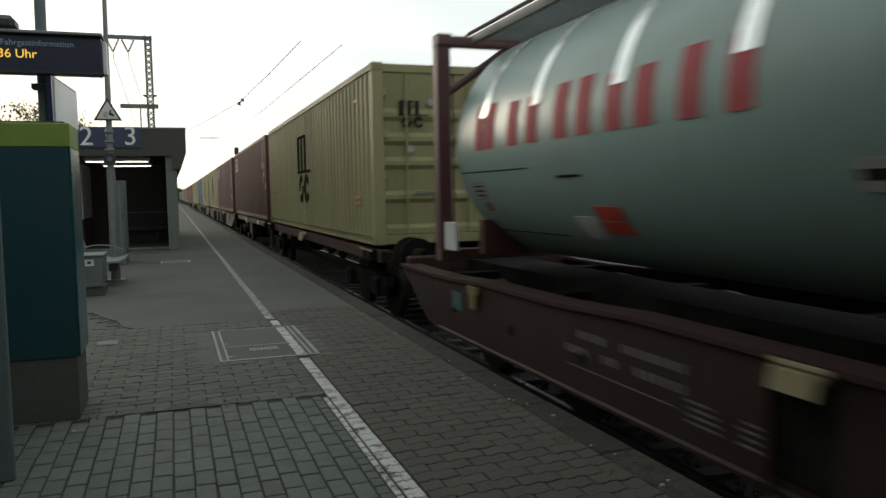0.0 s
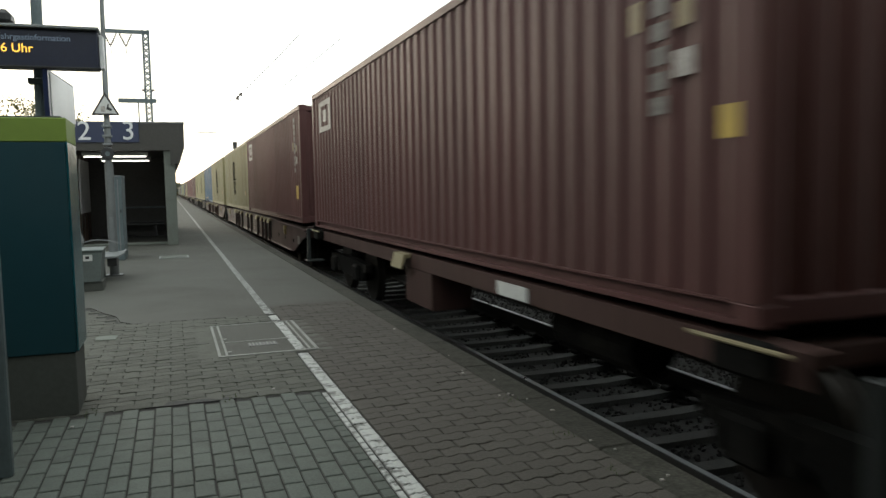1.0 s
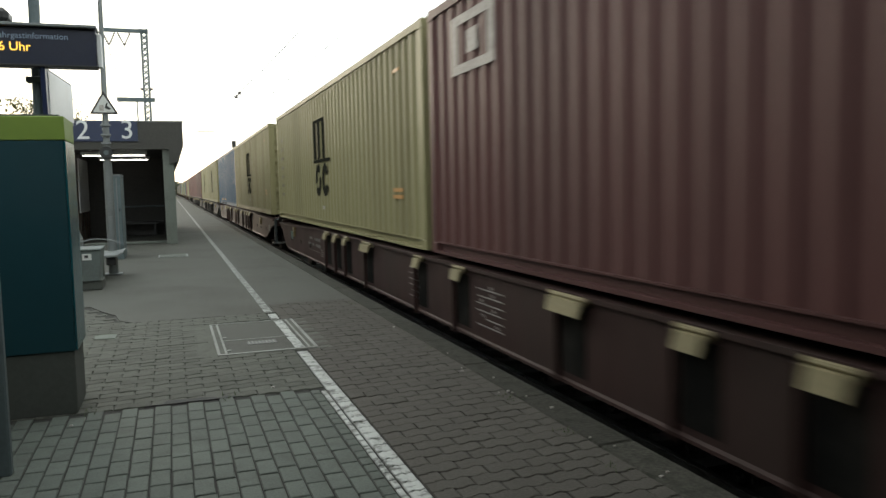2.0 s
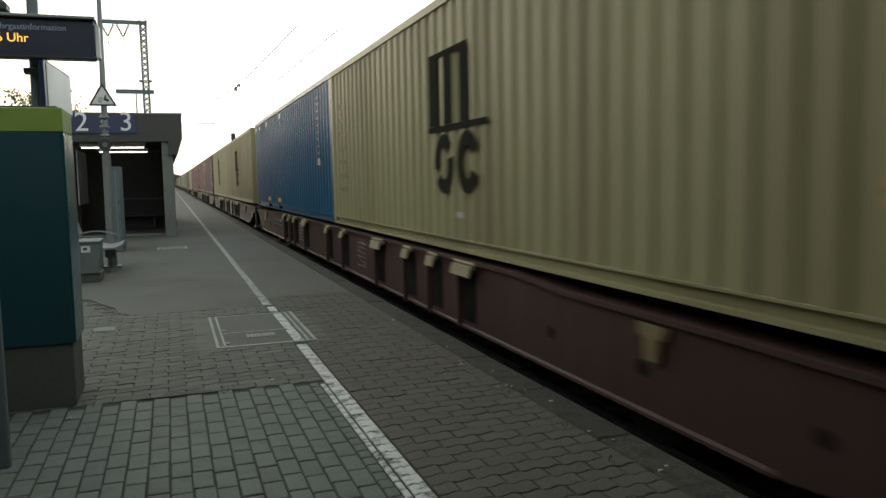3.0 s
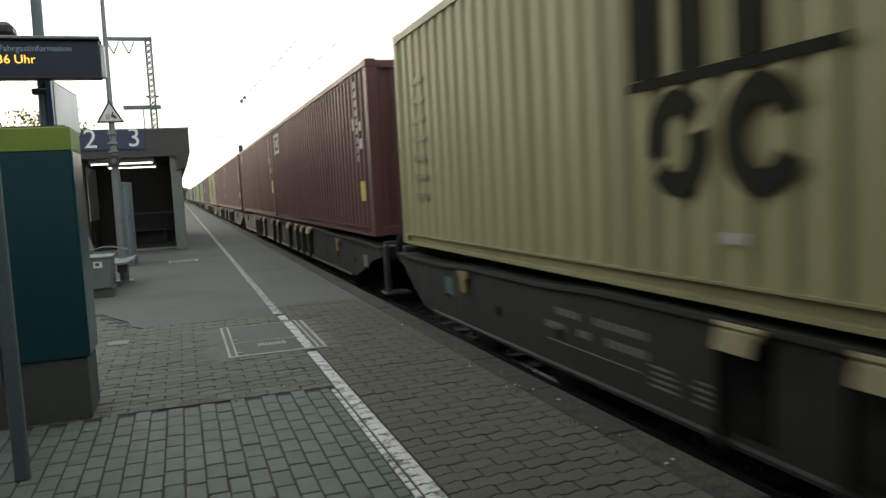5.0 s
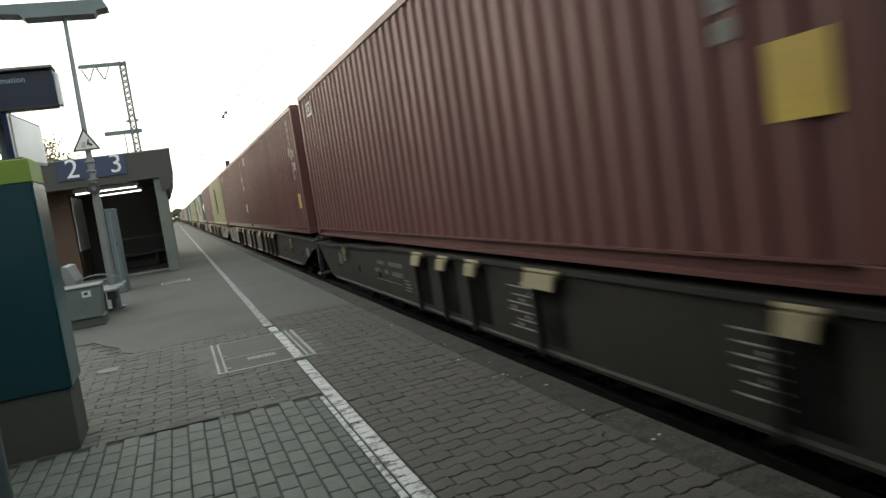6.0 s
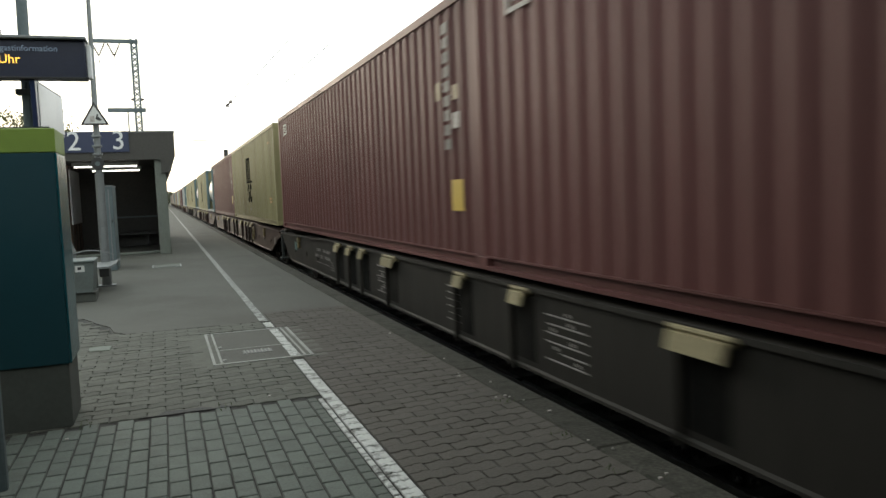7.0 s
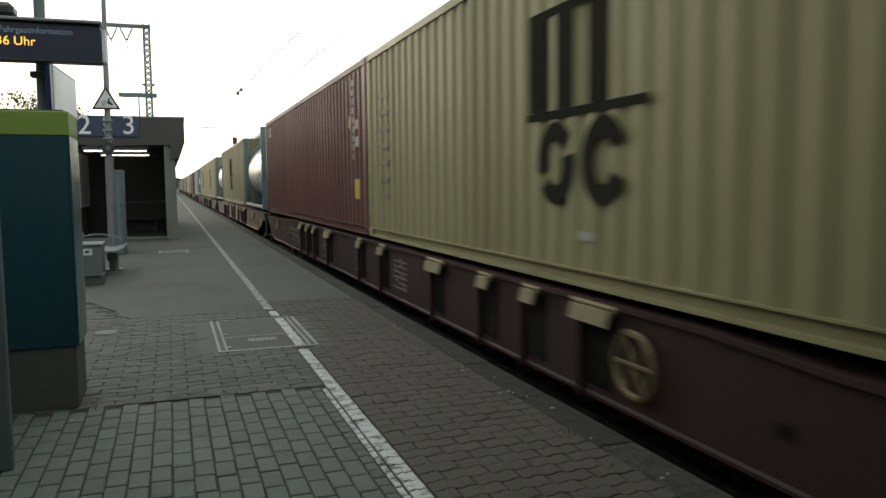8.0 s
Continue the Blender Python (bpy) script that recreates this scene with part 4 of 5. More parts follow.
                part("stiffener", box(-1.20, -1.25, y + 0.20, y + 0.235, 0.36, 1.0), paint, g)
            for y in (1.9, 3.3, 4.5, WL - 1.9, WL - 3.3, WL - 4.5):
                # Dark disc on the girder face, coloured for the shade inside a hole.
                part("drain_hole", rod((-1.199, y, 0.66), (-1.206, y, 0.66), 0.05, seg=14), "under", g)
            # lettering panels as plain bars
            rnd = random.Random(3)
            for y in (WL - 4.9,):
                bm = bmesh.new()
                for r in range(2):
                    yy = y - 0.75
                    while yy < y + 0.6:
                        l = rnd.uniform(0.03, 0.07)
                        add_box(bm, -1.20, -1.204, yy, yy + l, 0.80 - 0.12 * r, 0.855 - 0.12 * r)
                        yy += l + (rnd.uniform(0.16, 0.24) if rnd.random() < 0.22 else rnd.uniform(0.02, 0.04))
                add_box(bm, -1.20, -1.204, y - 0.65, y + 0.6, 0.585, 0.593)
                for a, b in ((-1.05, -0.72), (-1.45, -1.18)):
                    for r in range(4):
                        add_box(bm, -1.20, -1.204, y + a + rnd.uniform(0, 0.06), y + b - rnd.uniform(0, 0.10), 0.53 + 0.04 * r, 0.545 + 0.04 * r)
                tagged(part("lettering", bm, "print_rub", w, "rubbed white lettering"), kind="stuff")
            for y, hw, z in panels:
                bm = bmesh.new()
                for r in range(6):
                    a = rnd.uniform(0.6, 1.0) if r % 3 == 1 else 1.0
                    add_box(bm, -1.20, -1.204, y - hw, y - hw + 2 * hw * a, z + 0.068 * r, z + 0.011 + 0.068 * r)
                    for q in range(1):
                        l = y - hw + 2 * hw * rnd.uniform(0.05, 0.8)
                        add_box(bm, -1.20, -1.204, l, l + 0.05, z + 0.022 + 0.068 * r, z + 0.046 + 0.068 * r)
                tagged(part("lettering", bm, "print_ruled", w, "white ruled data panel"), kind="stuff")
            for y, k in ((3.15, "sticker_dull"), (WL - 2.5, "sticker_dull")):
                part("release_handle", prism([(y - 0.13, 0.955), (y + 0.13, 0.955), (y + 0.12, 0.89), (y + 0.065, 0.87), (y + 0.055, 0.74), (y - 0.055, 0.74), (y - 0.065, 0.87), (y - 0.12, 0.89)], -1.20, -1.25, "x"), k, w, "yellow brake release handle")
            part("data_plate", box(-1.20, -1.206, WL - 2.10, WL - 1.84, 0.66, 0.84), "plate_teal", w, "small green plate")
            part("data_plate", box(-1.20, -1.206, 0.95, 1.25, 0.62, 0.80), "print_rub", w, "torn white label")
    for y0, y1 in ((0.0, 0.14), (WL - 0.14, WL)):
        part("head_stock", box(-1.15, 1.15, y0, y1, 0.80, 1.06, 0.02), paint, w)
    part("centre_sill", box(-0.35, 0.35, 0.14, WL - 0.14, 0.60, 1.0), "under", w)
    for i in range(12):
        y = 1.0 + 2.09 * i
        part("cross_member", box(-1.16, 1.16, y - 0.07, y + 0.07, 0.72, 0.93), "under", w)
    for y in (2.85, WL - 2.85):
        bogie(w, y)
    buffers(w, 0.0, -1)
    buffers(w, WL, 1)
    step(w, -0.06, -1)
    if wheel:
        bm = bmesh.new()
        for i in range(28):
            a, b = 2 * math.pi * i / 28, 2 * math.pi * (i + 1) / 28
            add_rod(bm, (-1.25, 5.70 + 0.20 * math.cos(a), 0.72 + 0.20 * math.sin(a)), (-1.25, 5.70 + 0.20 * math.cos(b), 0.72 + 0.20 * math.sin(b)), 0.022, seg=6)
        for i in range(3):
            a = math.pi * i / 3
            add_rod(bm, (-1.245, 5.70 - 0.19 * math.cos(a), 0.72 - 0.19 * math.sin(a)), (-1.245, 5.70 + 0.19 * math.cos(a), 0.72 + 0.19 * math.sin(a)), 0.014, seg=6)
        part("brake_wheel", bm, "sticker_dull", w, "round yellow hand brake wheel")
    return w


def skeleton_wagon(paint, label):
    """Articulated low-frame wagon on three bogies."""
    w = thing("container_wagon", label, "wagon", group="wagons of the train")
    for y0, y1 in ((0.1, 12.4), (13.1, 25.4)):
        for s in (-1, 1):
            part("side_sill", prism([(s * 1.20, 0.89), (s * 1.20, 1.06), (s * 1.02, 1.06), (s * 1.02, 1.03), (s * 1.17, 1.03), (s * 1.17, 0.89)], y0, y1), paint, w)
        part("centre_sill", box(-0.30, 0.30, y0, y1, 0.72, 1.02), "under", w)
        for k in range(7):
            y = y0 + 0.4 + (y1 - y0 - 0.8) * k / 6
            part("cross_member", box(-1.17, 1.17, y - 0.08, y + 0.08, 0.88, 1.0), paint, w)
        for y in (y0 + 0.35, y1 - 0.35):
            part("lock_bracket", box(-1.20, -1.32, y - 0.2, y + 0.2, 0.90, 1.075, 0.02), "under", w)
            part("lock_rail", rod((-1.32, y - 0.35, 1.06), (-1.32, y + 0.35, 1.06), 0.014, seg=8), "flap", w)
        y = (y0 + y1) / 2 + 0.2
        f = part("lock_flap", prism([(-1.20, 1.055), (-1.29, 1.045), (-1.335, 0.88), (-1.315, 0.875), (-1.27, 1.0), (-1.20, 1.01)], y - 0.22, y + 0.22), "flap", w, "pale folded container lock")
    part("equipment_box", box(-1.19, -0.70, 18.5, 19.5, 0.46, 0.885, 0.012), paint, w, "rusty red equipment box below the frame")
    part("data_plate", box(-1.21, -1.216, 16.0, 16.6, 0.90, 1.02), "print_white", w)
    part("brake_cylinder", rod((-0.6, 8.4, 0.68), (-0.6, 9.4, 0.68), 0.18, seg=18), "under", w)
    part("air_tank", rod((-0.7, 15.0, 0.66), (-0.7, 16.2, 0.66), 0.20, seg=18), "under", w)
    for y in (1.8, 12.75, 23.7):
        bogie(w, y)
    step(w, 12.75, 1)
    buffers(w, 0.1, -1)
    buffers(w, 25.4, 1)
    return w


RIDES = []      # (thing, place along the track at the start, height over the rail)
FLOOR = 1.12


def load(ob, y):
    RIDES.append((ob, y, FLOOR))


def build_train():
    tan_door = container("tan", "sand-yellow steel container with ribbed doors and a black trade mark", "door")
    tan_plain = container("tan", "sand-yellow corrugated steel container with a black trade mark", "plain")
    maroon = container("maroon", "dull maroon corrugated steel container with stickers", "plain", "white")
    maroon_high = container("maroon", "dull maroon corrugated steel container with a small high sticker", "plain", "white", sticker=(0.10, 0.30, 0.95, 1.12))
    red_high = container("brick_red", "faded red corrugated steel container with a large yellow sticker", "plain", "white", sticker=(0.22, 0.58, 0.72, 1.06))
    red = container("brick_red", "faded red corrugated steel container with stickers", "plain", "white")
    blue = container("blue", "blue corrugated steel container with yellow lashing marks", "plain", "blue")
    grey = container("grey_paint", "pale grey corrugated steel container", "plain", "none")
    hoyer = tank_container("grey-green tank container in a dark red frame with red sign blocks", "tank", "tank_frame", 7.15, 1.14, (5.98, 4.90, 3.68, 2.50, 1.3), True, 2.39, 1.20)
    silver = tank_container("silver tank container with ribs in a teal frame", "tank_white", "teal_frame", 6.058, 1.10, (0.9, 1.7, 2.5, 3.3, 4.1, 4.9))
    used = set()

    def place(kind, y):
        ob = kind if kind.name not in used else copy_thing(kind, Matrix())
        used.add(kind.name)
        load(ob, y)

    for kind, y in ((hoyer, 0.72), (tan_door, 10.5), (maroon_high, 23.66), (maroon, 37.45), (tan_plain, 49.85), (tan_door, 63.82), (blue, 76.0),
                    (tan_door, 89.76), (tan_plain, 101.93), (maroon, 115.62), (red_high, 127.76), (red, 140.95), (red, 153.02), (tan_plain, 166.2), (red, 178.5),
                    (silver, 192.0), (tan_plain, 198.6), (silver, 211.4), (tan_door, 218.8), (tan_plain, 231.2), (silver, 245.0), (grey, 251.5), (maroon, 271.0), (tan_plain, 283.4),
                    (grey, 297.0), (maroon, 309.4), (tan_door, 323.0), (blue, 335.4), (red, 349.0), (tan_plain, 361.4), (grey, 375.0), (red, 387.4), (maroon, 401.0), (tan_plain, 413.4), (red, 427.0), (grey, 439.4)):
        place(kind, y)
    brown = flat_wagon("wagon_brown", "red-brown deep-sided container wagon with pale lock flaps", panels=((11.0, 0.30, 0.53), (13.22, 0.25, 0.53)))
    ruddy = flat_wagon("wagon_red", "faded red deep-sided container wagon with pale lock flaps", panels=((10.6, 0.28, 0.55), (16.32, 0.29, 0.56)))
    dark = flat_wagon("wagon_dark", "grimy dark deep-sided container wagon with pale lock flaps")
    wheeled = flat_wagon("wagon_brown", "red-brown deep-sided container wagon with a yellow brake wheel", True)
    low = skeleton_wagon("wagon_red", "low red-brown articulated container wagon with open running gear")
    for kind, y in ((brown, 9.25 - WL), (low, 10.25), (brown, 37.1), (ruddy, 63.5), (dark, 89.45), (dark, 115.3), (dark, 140.6), (wheeled, 165.9)):
        ob = kind if kind.name not in used else copy_thing(kind, Matrix())
        used.add(kind.name)
        RIDES.append((ob, y, 0.0))
    for i, y in enumerate((191.7, 218.4, 244.6, 270.7, 296.7, 322.7, 348.7, 374.7, 400.7, 426.7)):
        RIDES.append((copy_thing((brown, dark, ruddy)[i % 3], Matrix()), y, 0.0))


build_train()


# ---- things on the platform ----
def info_pillar():
    """Blue service pillar with a lime band on a grey plinth."""
    t = thing("service_pillar", "petrol-blue service pillar with a lime-green band on a grey plinth", "service pillar", pose(-0.60, 5.30, 0))
    x0, x1, d = -1.25, 0.0, 0.50
    part("plinth", box(x0 + 0.01, x1 - 0.01, 0.012, d, 0, 0.405, 0.006), "pillar_base", t, "dark grey plinth")
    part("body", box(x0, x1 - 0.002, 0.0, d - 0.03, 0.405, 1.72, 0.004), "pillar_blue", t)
    # Edge in the lightened blue, for the light falling on this side.
    part("edge_panel", box(x1 - 0.001, x1 + 0.012, 0.006, d - 0.03, 0.408, 1.72, 0.003), "pillar_side_lit", t, "petrol edge panel, coloured lighter for the light it catches")
    part("colour_band", box(x0, x1 + 0.012, -0.002, d - 0.03, 1.722, 1.868, 0.004), "pillar_green", t, "lime-green band")
    part("lid", box(x0 + 0.02, x1 - 0.02, 0.03, d - 0.06, 1.868, 1.88), "pillar_base", t)
    return t


def notice_case():
    """Tall glazed notice case; only its slim post and the pane's edge show."""
    t = thing("notice_case", "slim blue-grey steel post of a glazed notice case", "notice case", pose(-0.835, 4.27, 0))
    part("post", box(-0.035, 0.035, -0.03, 0.03, 0, 2.02, 0.008), "steel_blue", t)
    part("pane_frame", box(-0.90, -0.04, -0.02, 0.02, 0.50, 1.98, 0.006), "steel_blue", t)
    part("notice_sheet", box(-0.86, -0.08, -0.026, -0.021, 0.56, 1.92), "navy", t, "dark notice behind glass")
    part("post", box(-0.97, -0.905, -0.03, 0.03, 0, 2.02, 0.008), "steel_blue", t)
    return t


def departure_display():
    t = thing("departure_display", "navy passenger information display with amber digits on a grey pole", "display")
    part("pole", rod((-0.855, 6.12, 0), (-0.815, 6.12, 3.6), 0.040, 0.036, 14), "steel_blue", t)
    h = part("housing", box(-1.75, -0.425, 5.90, 6.04, 2.255, 2.515, 0.008), "housing", t)
    part("hood", box(-1.76, -0.415, 5.86, 6.06, 2.515, 2.535, 0.004), "steel_grey", h)
    part("end_cap", box(-0.422, -0.395, 5.915, 6.03, 2.262, 2.49, 0.004), "white", h, "pale end cap")
    part("visor", box(-1.75, -0.412, 5.862, 5.90, 2.247, 2.262, 0.003), "black", h)
    F = Matrix.Rotation(radians(90), 4, "X")
    text("lettering", "Fahrgastinformation", 0.0555, "text_blue", h, pose(-1.045, 5.896, 2.437) @ F, "pale lettering")
    text("digits", "36 Uhr", 0.082, "amber", h, pose(-1.065, 5.896, 2.355) @ F, "glowing amber digits")
    np_ = part("number_panel", box(-0.016, 0.016, 0, 1.4, 1.905, 2.255, 0.004), "navy", t, "navy panel with pale faces, seen edge on", pose(-0.765, 5.98, 0, 2.5, 0, -0.5))
    part("panel_face", box(0.0165, 0.020, 0.10, 1.39, 1.93, 2.235), "white", np_, "pale panel face")
    part("bracket", box(-0.90, -0.80, 6.07, 6.16, 2.17, 2.21, 0.004), "steel_grey", t)
    part("bracket", box(-0.90, -0.72, 6.07, 6.18, 1.90, 1.93, 0.004), "steel_grey", t)
    sp = part("loudspeaker", box(-1.15, -0.97, 6.0, 6.2, 2.56, 2.66, 0.03), "black", t, "dark rounded loudspeaker on top")
    part("knob", rod((-0.86, 6.0, 2.53), (-0.86, 6.0, 2.555), 0.02, seg=10), "black", t)
    return t


def lamp_post():
    t = thing("lamp_post", "tapered grey steel lamp post with a flat lamp head", "lamp post", pose(-0.97, 14.2, 0))
    part("pole", rod((0, 0, 0), (0.0, 0, 1.9), 0.078, 0.068, 16), "steel_grey", t)
    part("upper_pole", rod((0, 0, 1.9), (0.03, 0, 4.97), 0.054, 0.032, 14), "steel_grey", t)
    part("lamp_head", prism([(-0.95, 5.00), (-0.92, 5.14), (0.66, 5.14), (0.73, 5.00), (0.55, 4.97), (0.50, 4.91), (-0.55, 4.91), (-0.62, 4.97)], -0.2, 0.2), "steel_blue", t, "flat grey lamp head")
    s = part("warning_sign", prism([(-0.225, 2.70), (0.225, 2.70), (0.0, 3.085)], -0.095, -0.088), "black", t, "white triangular electric warning sign with a dark border")
    part("sign_face", prism([(-0.172, 2.730), (0.172, 2.730), (0.0, 3.022)], -0.100, -0.095), "print_white", s)
    part("pictogram", box(-0.07, 0.0, -0.103, -0.100, 2.755, 2.85), "print_dim", s)
    part("pictogram", prism([(0.01, 2.80), (0.08, 2.77), (0.11, 2.79), (0.05, 2.84), (0.065, 2.88), (0.04, 2.885)], -0.103, -0.100), "black", s)
    for z in (2.76, 2.96, 2.52, 2.36, 2.22):
        part("clamp", box(-0.075, 0.075, -0.088, 0.06, z - 0.018, z + 0.018, 0.006), "steel_grey", t)
    bm = rod((0, -0.06, 2.06), (0, -0.15, 2.06), 0.06, 0.105, 18)
    add_rod(bm, (0, -0.06, 2.06), (0, 0.08, 2.06), 0.095, 0.075, 18)
    hs = part("loudspeaker", bm, "black", t, "black horn loudspeaker")
    part("horn_core", rod((0, -0.152, 2.06), (0, -0.158, 2.06), 0.040, seg=14), "steel_blue", hs)
    part("door_plate", box(-0.035, 0.035, -0.086, -0.074, 0.65, 1.0, 0.004), "steel_grey", t)
    part("foot_plate", box(-0.14, 0.14, -0.14, 0.14, 0, 0.02, 0.004), "steel_grey", t)
    return t


def grit_bin():
    t = thing("grit_bin", "weathered grey grit bin with a white sticker", "grit bin", pose(-1.27, 12.0, 0))
    part("foot", box(-0.28, 0.29, 0.04, 0.60, 0, 0.14, 0.01), "pillar_base", t)
    part("body", prism([(-0.33, 0.14), (0.26, 0.14), (0.295, 0.57), (-0.36, 0.57)], 0.0, 0.65), "bin_grey", t)
    part("lid", box(-0.37, 0.305, -0.02, 0.67, 0.57, 0.60, 0.01), "bin_grey", t)
    part("sticker", box(0.05, 0.17, -0.012, -0.006, 0.44, 0.53), "print_white", t, "white sticker")
    part("sticker_mark", box(0.08, 0.13, -0.015, -0.011, 0.47, 0.51), "black", t)
    return t


def bench():
    t = thing("platform_bench", "grey steel platform bench with a curved back", "bench", pose(-1.12, 13.1, 0))
    part("seat", prism([(-0.55, 0.42), (-0.45, 0.40), (0.28, 0.41), (0.36, 0.45), (0.37, 0.435), (0.29, 0.38), (-0.45, 0.365), (-0.56, 0.39)], 0.0, 1.2), "steel_grey", t)
    part("backrest", prism([(-0.40, 0.42), (-0.47, 0.84), (-0.44, 0.88), (-0.36, 0.86), (-0.28, 0.62), (-0.30, 0.42)], 0.0, 1.0), "steel_grey", t)
    for y in (0.20, 0.85):
        part("leg", box(-0.16, 0.02, y, y + 0.12, 0, 0.372, 0.01), "concrete", t)
    part("cable_box", box(0.12, 0.26, 0.05, 0.3, 0.25, 0.380, 0.01), "black", t)
    bm = bmesh.new()
    for i in range(8):
        a = [(-0.40 + 0.09 * k, 0.4 + 0.02 * k, 0.56 + 0.09 * math.sin(math.pi * k / 8)) for k in (i, i + 1)]
        add_rod(bm, a[0], a[1], 0.010, seg=6)
    part("arm_loop", bm, "steel_grey", t)
    return t


def side_cabinet():
    t = thing("information_stele", "narrow blue-grey information stele seen edge on", "information stele", pose(-1.03, 17.3, 0))
    part("body", box(-0.09, 0.07, 0, 1.1, 0.0, 1.74, 0.012), "steel_blue", t)
    part("edge_strip", box(-0.02, 0.0, -0.008, 0.0, 0.1, 1.68), "steel_grey", t)
    part("cap", box(-0.10, 0.08, -0.01, 1.11, 1.74, 1.765, 0.004), "steel_grey", t)
    part("lock", box(0.02, 0.04, -0.012, 0.0, 1.0, 1.06), "black", t)
    return t


info_pillar()
notice_case()
departure_display()
lamp_post()
grit_bin()
bench()
side_cabinet()


# ---- shelter over the stairs ----
def shelter():
    t = thing("platform_shelter", "flat-roofed concrete platform shelter with a dark interior", "shelter", kind="structure")
    Y = 21.6
    roof = part("roof", box(-5.2, 0.36, Y + 0.02, 33.0, 2.62, 3.17), "concrete", t)
    part("fascia", prism([(0.385, 3.20), (0.385, 2.56), (0.20, 2.16), (0.02, 2.12), (0.02, 2.50), (-5.2, 2.50), (-5.2, 3.20)], Y - 0.03, Y + 0.015), "fascia", roof, "dark brown-grey fascia")
    part("side_fascia", prism([(0.365, 2.62), (0.385, 2.58), (0.20, 2.16), (0.12, 2.16), (0.12, 2.62)], Y + 0.02, 33.0), "fascia", roof)
    part("roof_edge", box(-5.2, 0.40, Y - 0.05, 33.0, 3.20, 3.235), "steel_grey", roof)
    part("soffit", box(-5.1, 0.10, Y + 0.03, 32.9, 2.50, 2.60), "shelter_wall", t)
    part("front_pillar", box(-0.145, 0.135, Y + 0.05, Y + 0.55, 0, 2.5, 0.012), "concrete", t, "grey concrete pillar")
    part("rear_pillar", box(-0.145, 0.135, 32.0, 32.5, 0, 2.5, 0.012), "concrete", t)
    part("side_wall", box(-0.06, 0.05, Y + 0.56, 31.99, 0.0, 2.49), "shelter_wall", t)
    part("back_wall", box(-5.1, -0.07, 26.5, 26.7, 0.0, 2.49), "shelter_wall", t)
    part("left_wall", box(-5.1, -2.55, Y + 1.6, Y + 1.75, 0.0, 2.49), "wood", t, "brown wooden wall panels")
    part("inner_wall", box(-2.55, -2.40, Y + 1.6, 26.48, 0.0, 2.49), "wood", t)
    for i in range(5):
        part("wall_strip", box(-2.395, -2.375, Y + 2.0 + 0.85 * i, Y + 2.06 + 0.85 * i, 0.02, 2.48), "shelter_wall", t)
    w = part("wall_window", box(-2.374, -2.35, Y + 1.75, Y + 4.3, 0.85, 2.36), "white", t, "pale posters on the wall")
    part("threshold", box(-2.35, 0.10, Y + 0.62, Y + 0.80, 0.0, 0.06, 0.01), "concrete", t)
    part("floor_slab", box(-2.40, -0.07, Y + 0.82, 26.48, 0.0, 0.012), "asphalt", t)
    part("hand_rail", rod((-1.9, 25.6, 0.95), (-0.2, 25.6, 0.95), 0.025, seg=10), "steel_blue", t)
    part("inner_bench", box(-1.7, -0.25, 25.9, 26.4, 0.38, 0.46, 0.01), "black", t)
    for x in (-1.5, -0.5):
        part("bench_leg", box(x - 0.04, x + 0.04, 25.95, 26.35, 0.0, 0.38), "black", t)
    part("switch_plate", box(-0.075, -0.062, Y + 1.2, Y + 1.3, 1.05, 1.2), "white", t)
    return t


shelter()


def tube_light(x0, x1, y, z):
    t = thing("fluorescent_light", "lit fluorescent tube light under the shelter roof", "ceiling light", pose(0, y, z), group="shelter lights")
    part("casing", box(x0 - 0.05, x1 + 0.05, -0.07, 0.07, 0.05, 0.13, 0.01), "white", t)
    part("tube", rod((x0, 0, 0.02), (x1, 0, 0.02), 0.018, seg=12), "light_tube", t, "glowing tube")


def shade_roof():
    """Assumed roof, added out of view over and behind the place where the camera stands; it shades the near part of the
    train.
    """
    t = thing("platform_roof", "plain flat roof on concrete posts, added out of view to shade the train", "platform roof", kind="structure")
    part("slab", box(-7.4, 1.95, -20, 1.9, 3.35, 3.60), "concrete", t)
    part("end_wall", box(-7.4, 1.2, -9.2, -9.0, 0, 3.34), "shelter_wall", t)
    part("rear_wall", box(-7.4, -7.2, -9.0, 3.0, 0, 3.34), "shelter_wall", t)
    for x, y in ((-2.5, -6.0), (-2.5, 0.3)):
        part("post", box(x - 0.15, x + 0.15, y - 0.15, y + 0.15, 0, 3.34, 0.01), "concrete", t)


shade_roof()
# Assumed building, added out of view; it cuts low sky light from the left.
station = thing("station_building", "plain long building added out of view to block low sky light", "station building", kind="structure")
part("wall", box(-22, -16, -40, 56, -0.8, 7.5), "render_wall", station)
part("roof", prism([(-22.6, 7.5), (-15.4, 7.5), (-19, 10.5)], -40.5, 56.5), "roof_tile", station)
tube_light(-2.15, -0.60, 22.6, 2.365)
tube_light(-1.95, -0.60, 25.6, 2.365)

sign = thing("platform_sign", "navy enamel sign with white platform numbers on the fascia", "sign", pose(0, 21.55, 0))
part("panel", box(-2.38, -0.72, -0.012, 0.012, 2.70, 3.215, 0.004), "navy", sign)
FX = Matrix.Rotation(radians(90), 4, "X")
text("number", "2", 0.68, "white", sign, pose(-2.18, -0.016, 2.765) @ FX, "white figure")
text("number", "3", 0.68, "white", sign, pose(-1.14, -0.016, 2.775) @ FX, "white figure")
arrow = bmesh.new()
for z in (2.80, 2.98, 3.12):
    add_box(arrow, -1.56, -1.47, -0.016, -0.012, z, z + 0.06)
tagged(part("small_marks", arrow, "print_white", sign), kind="stuff")


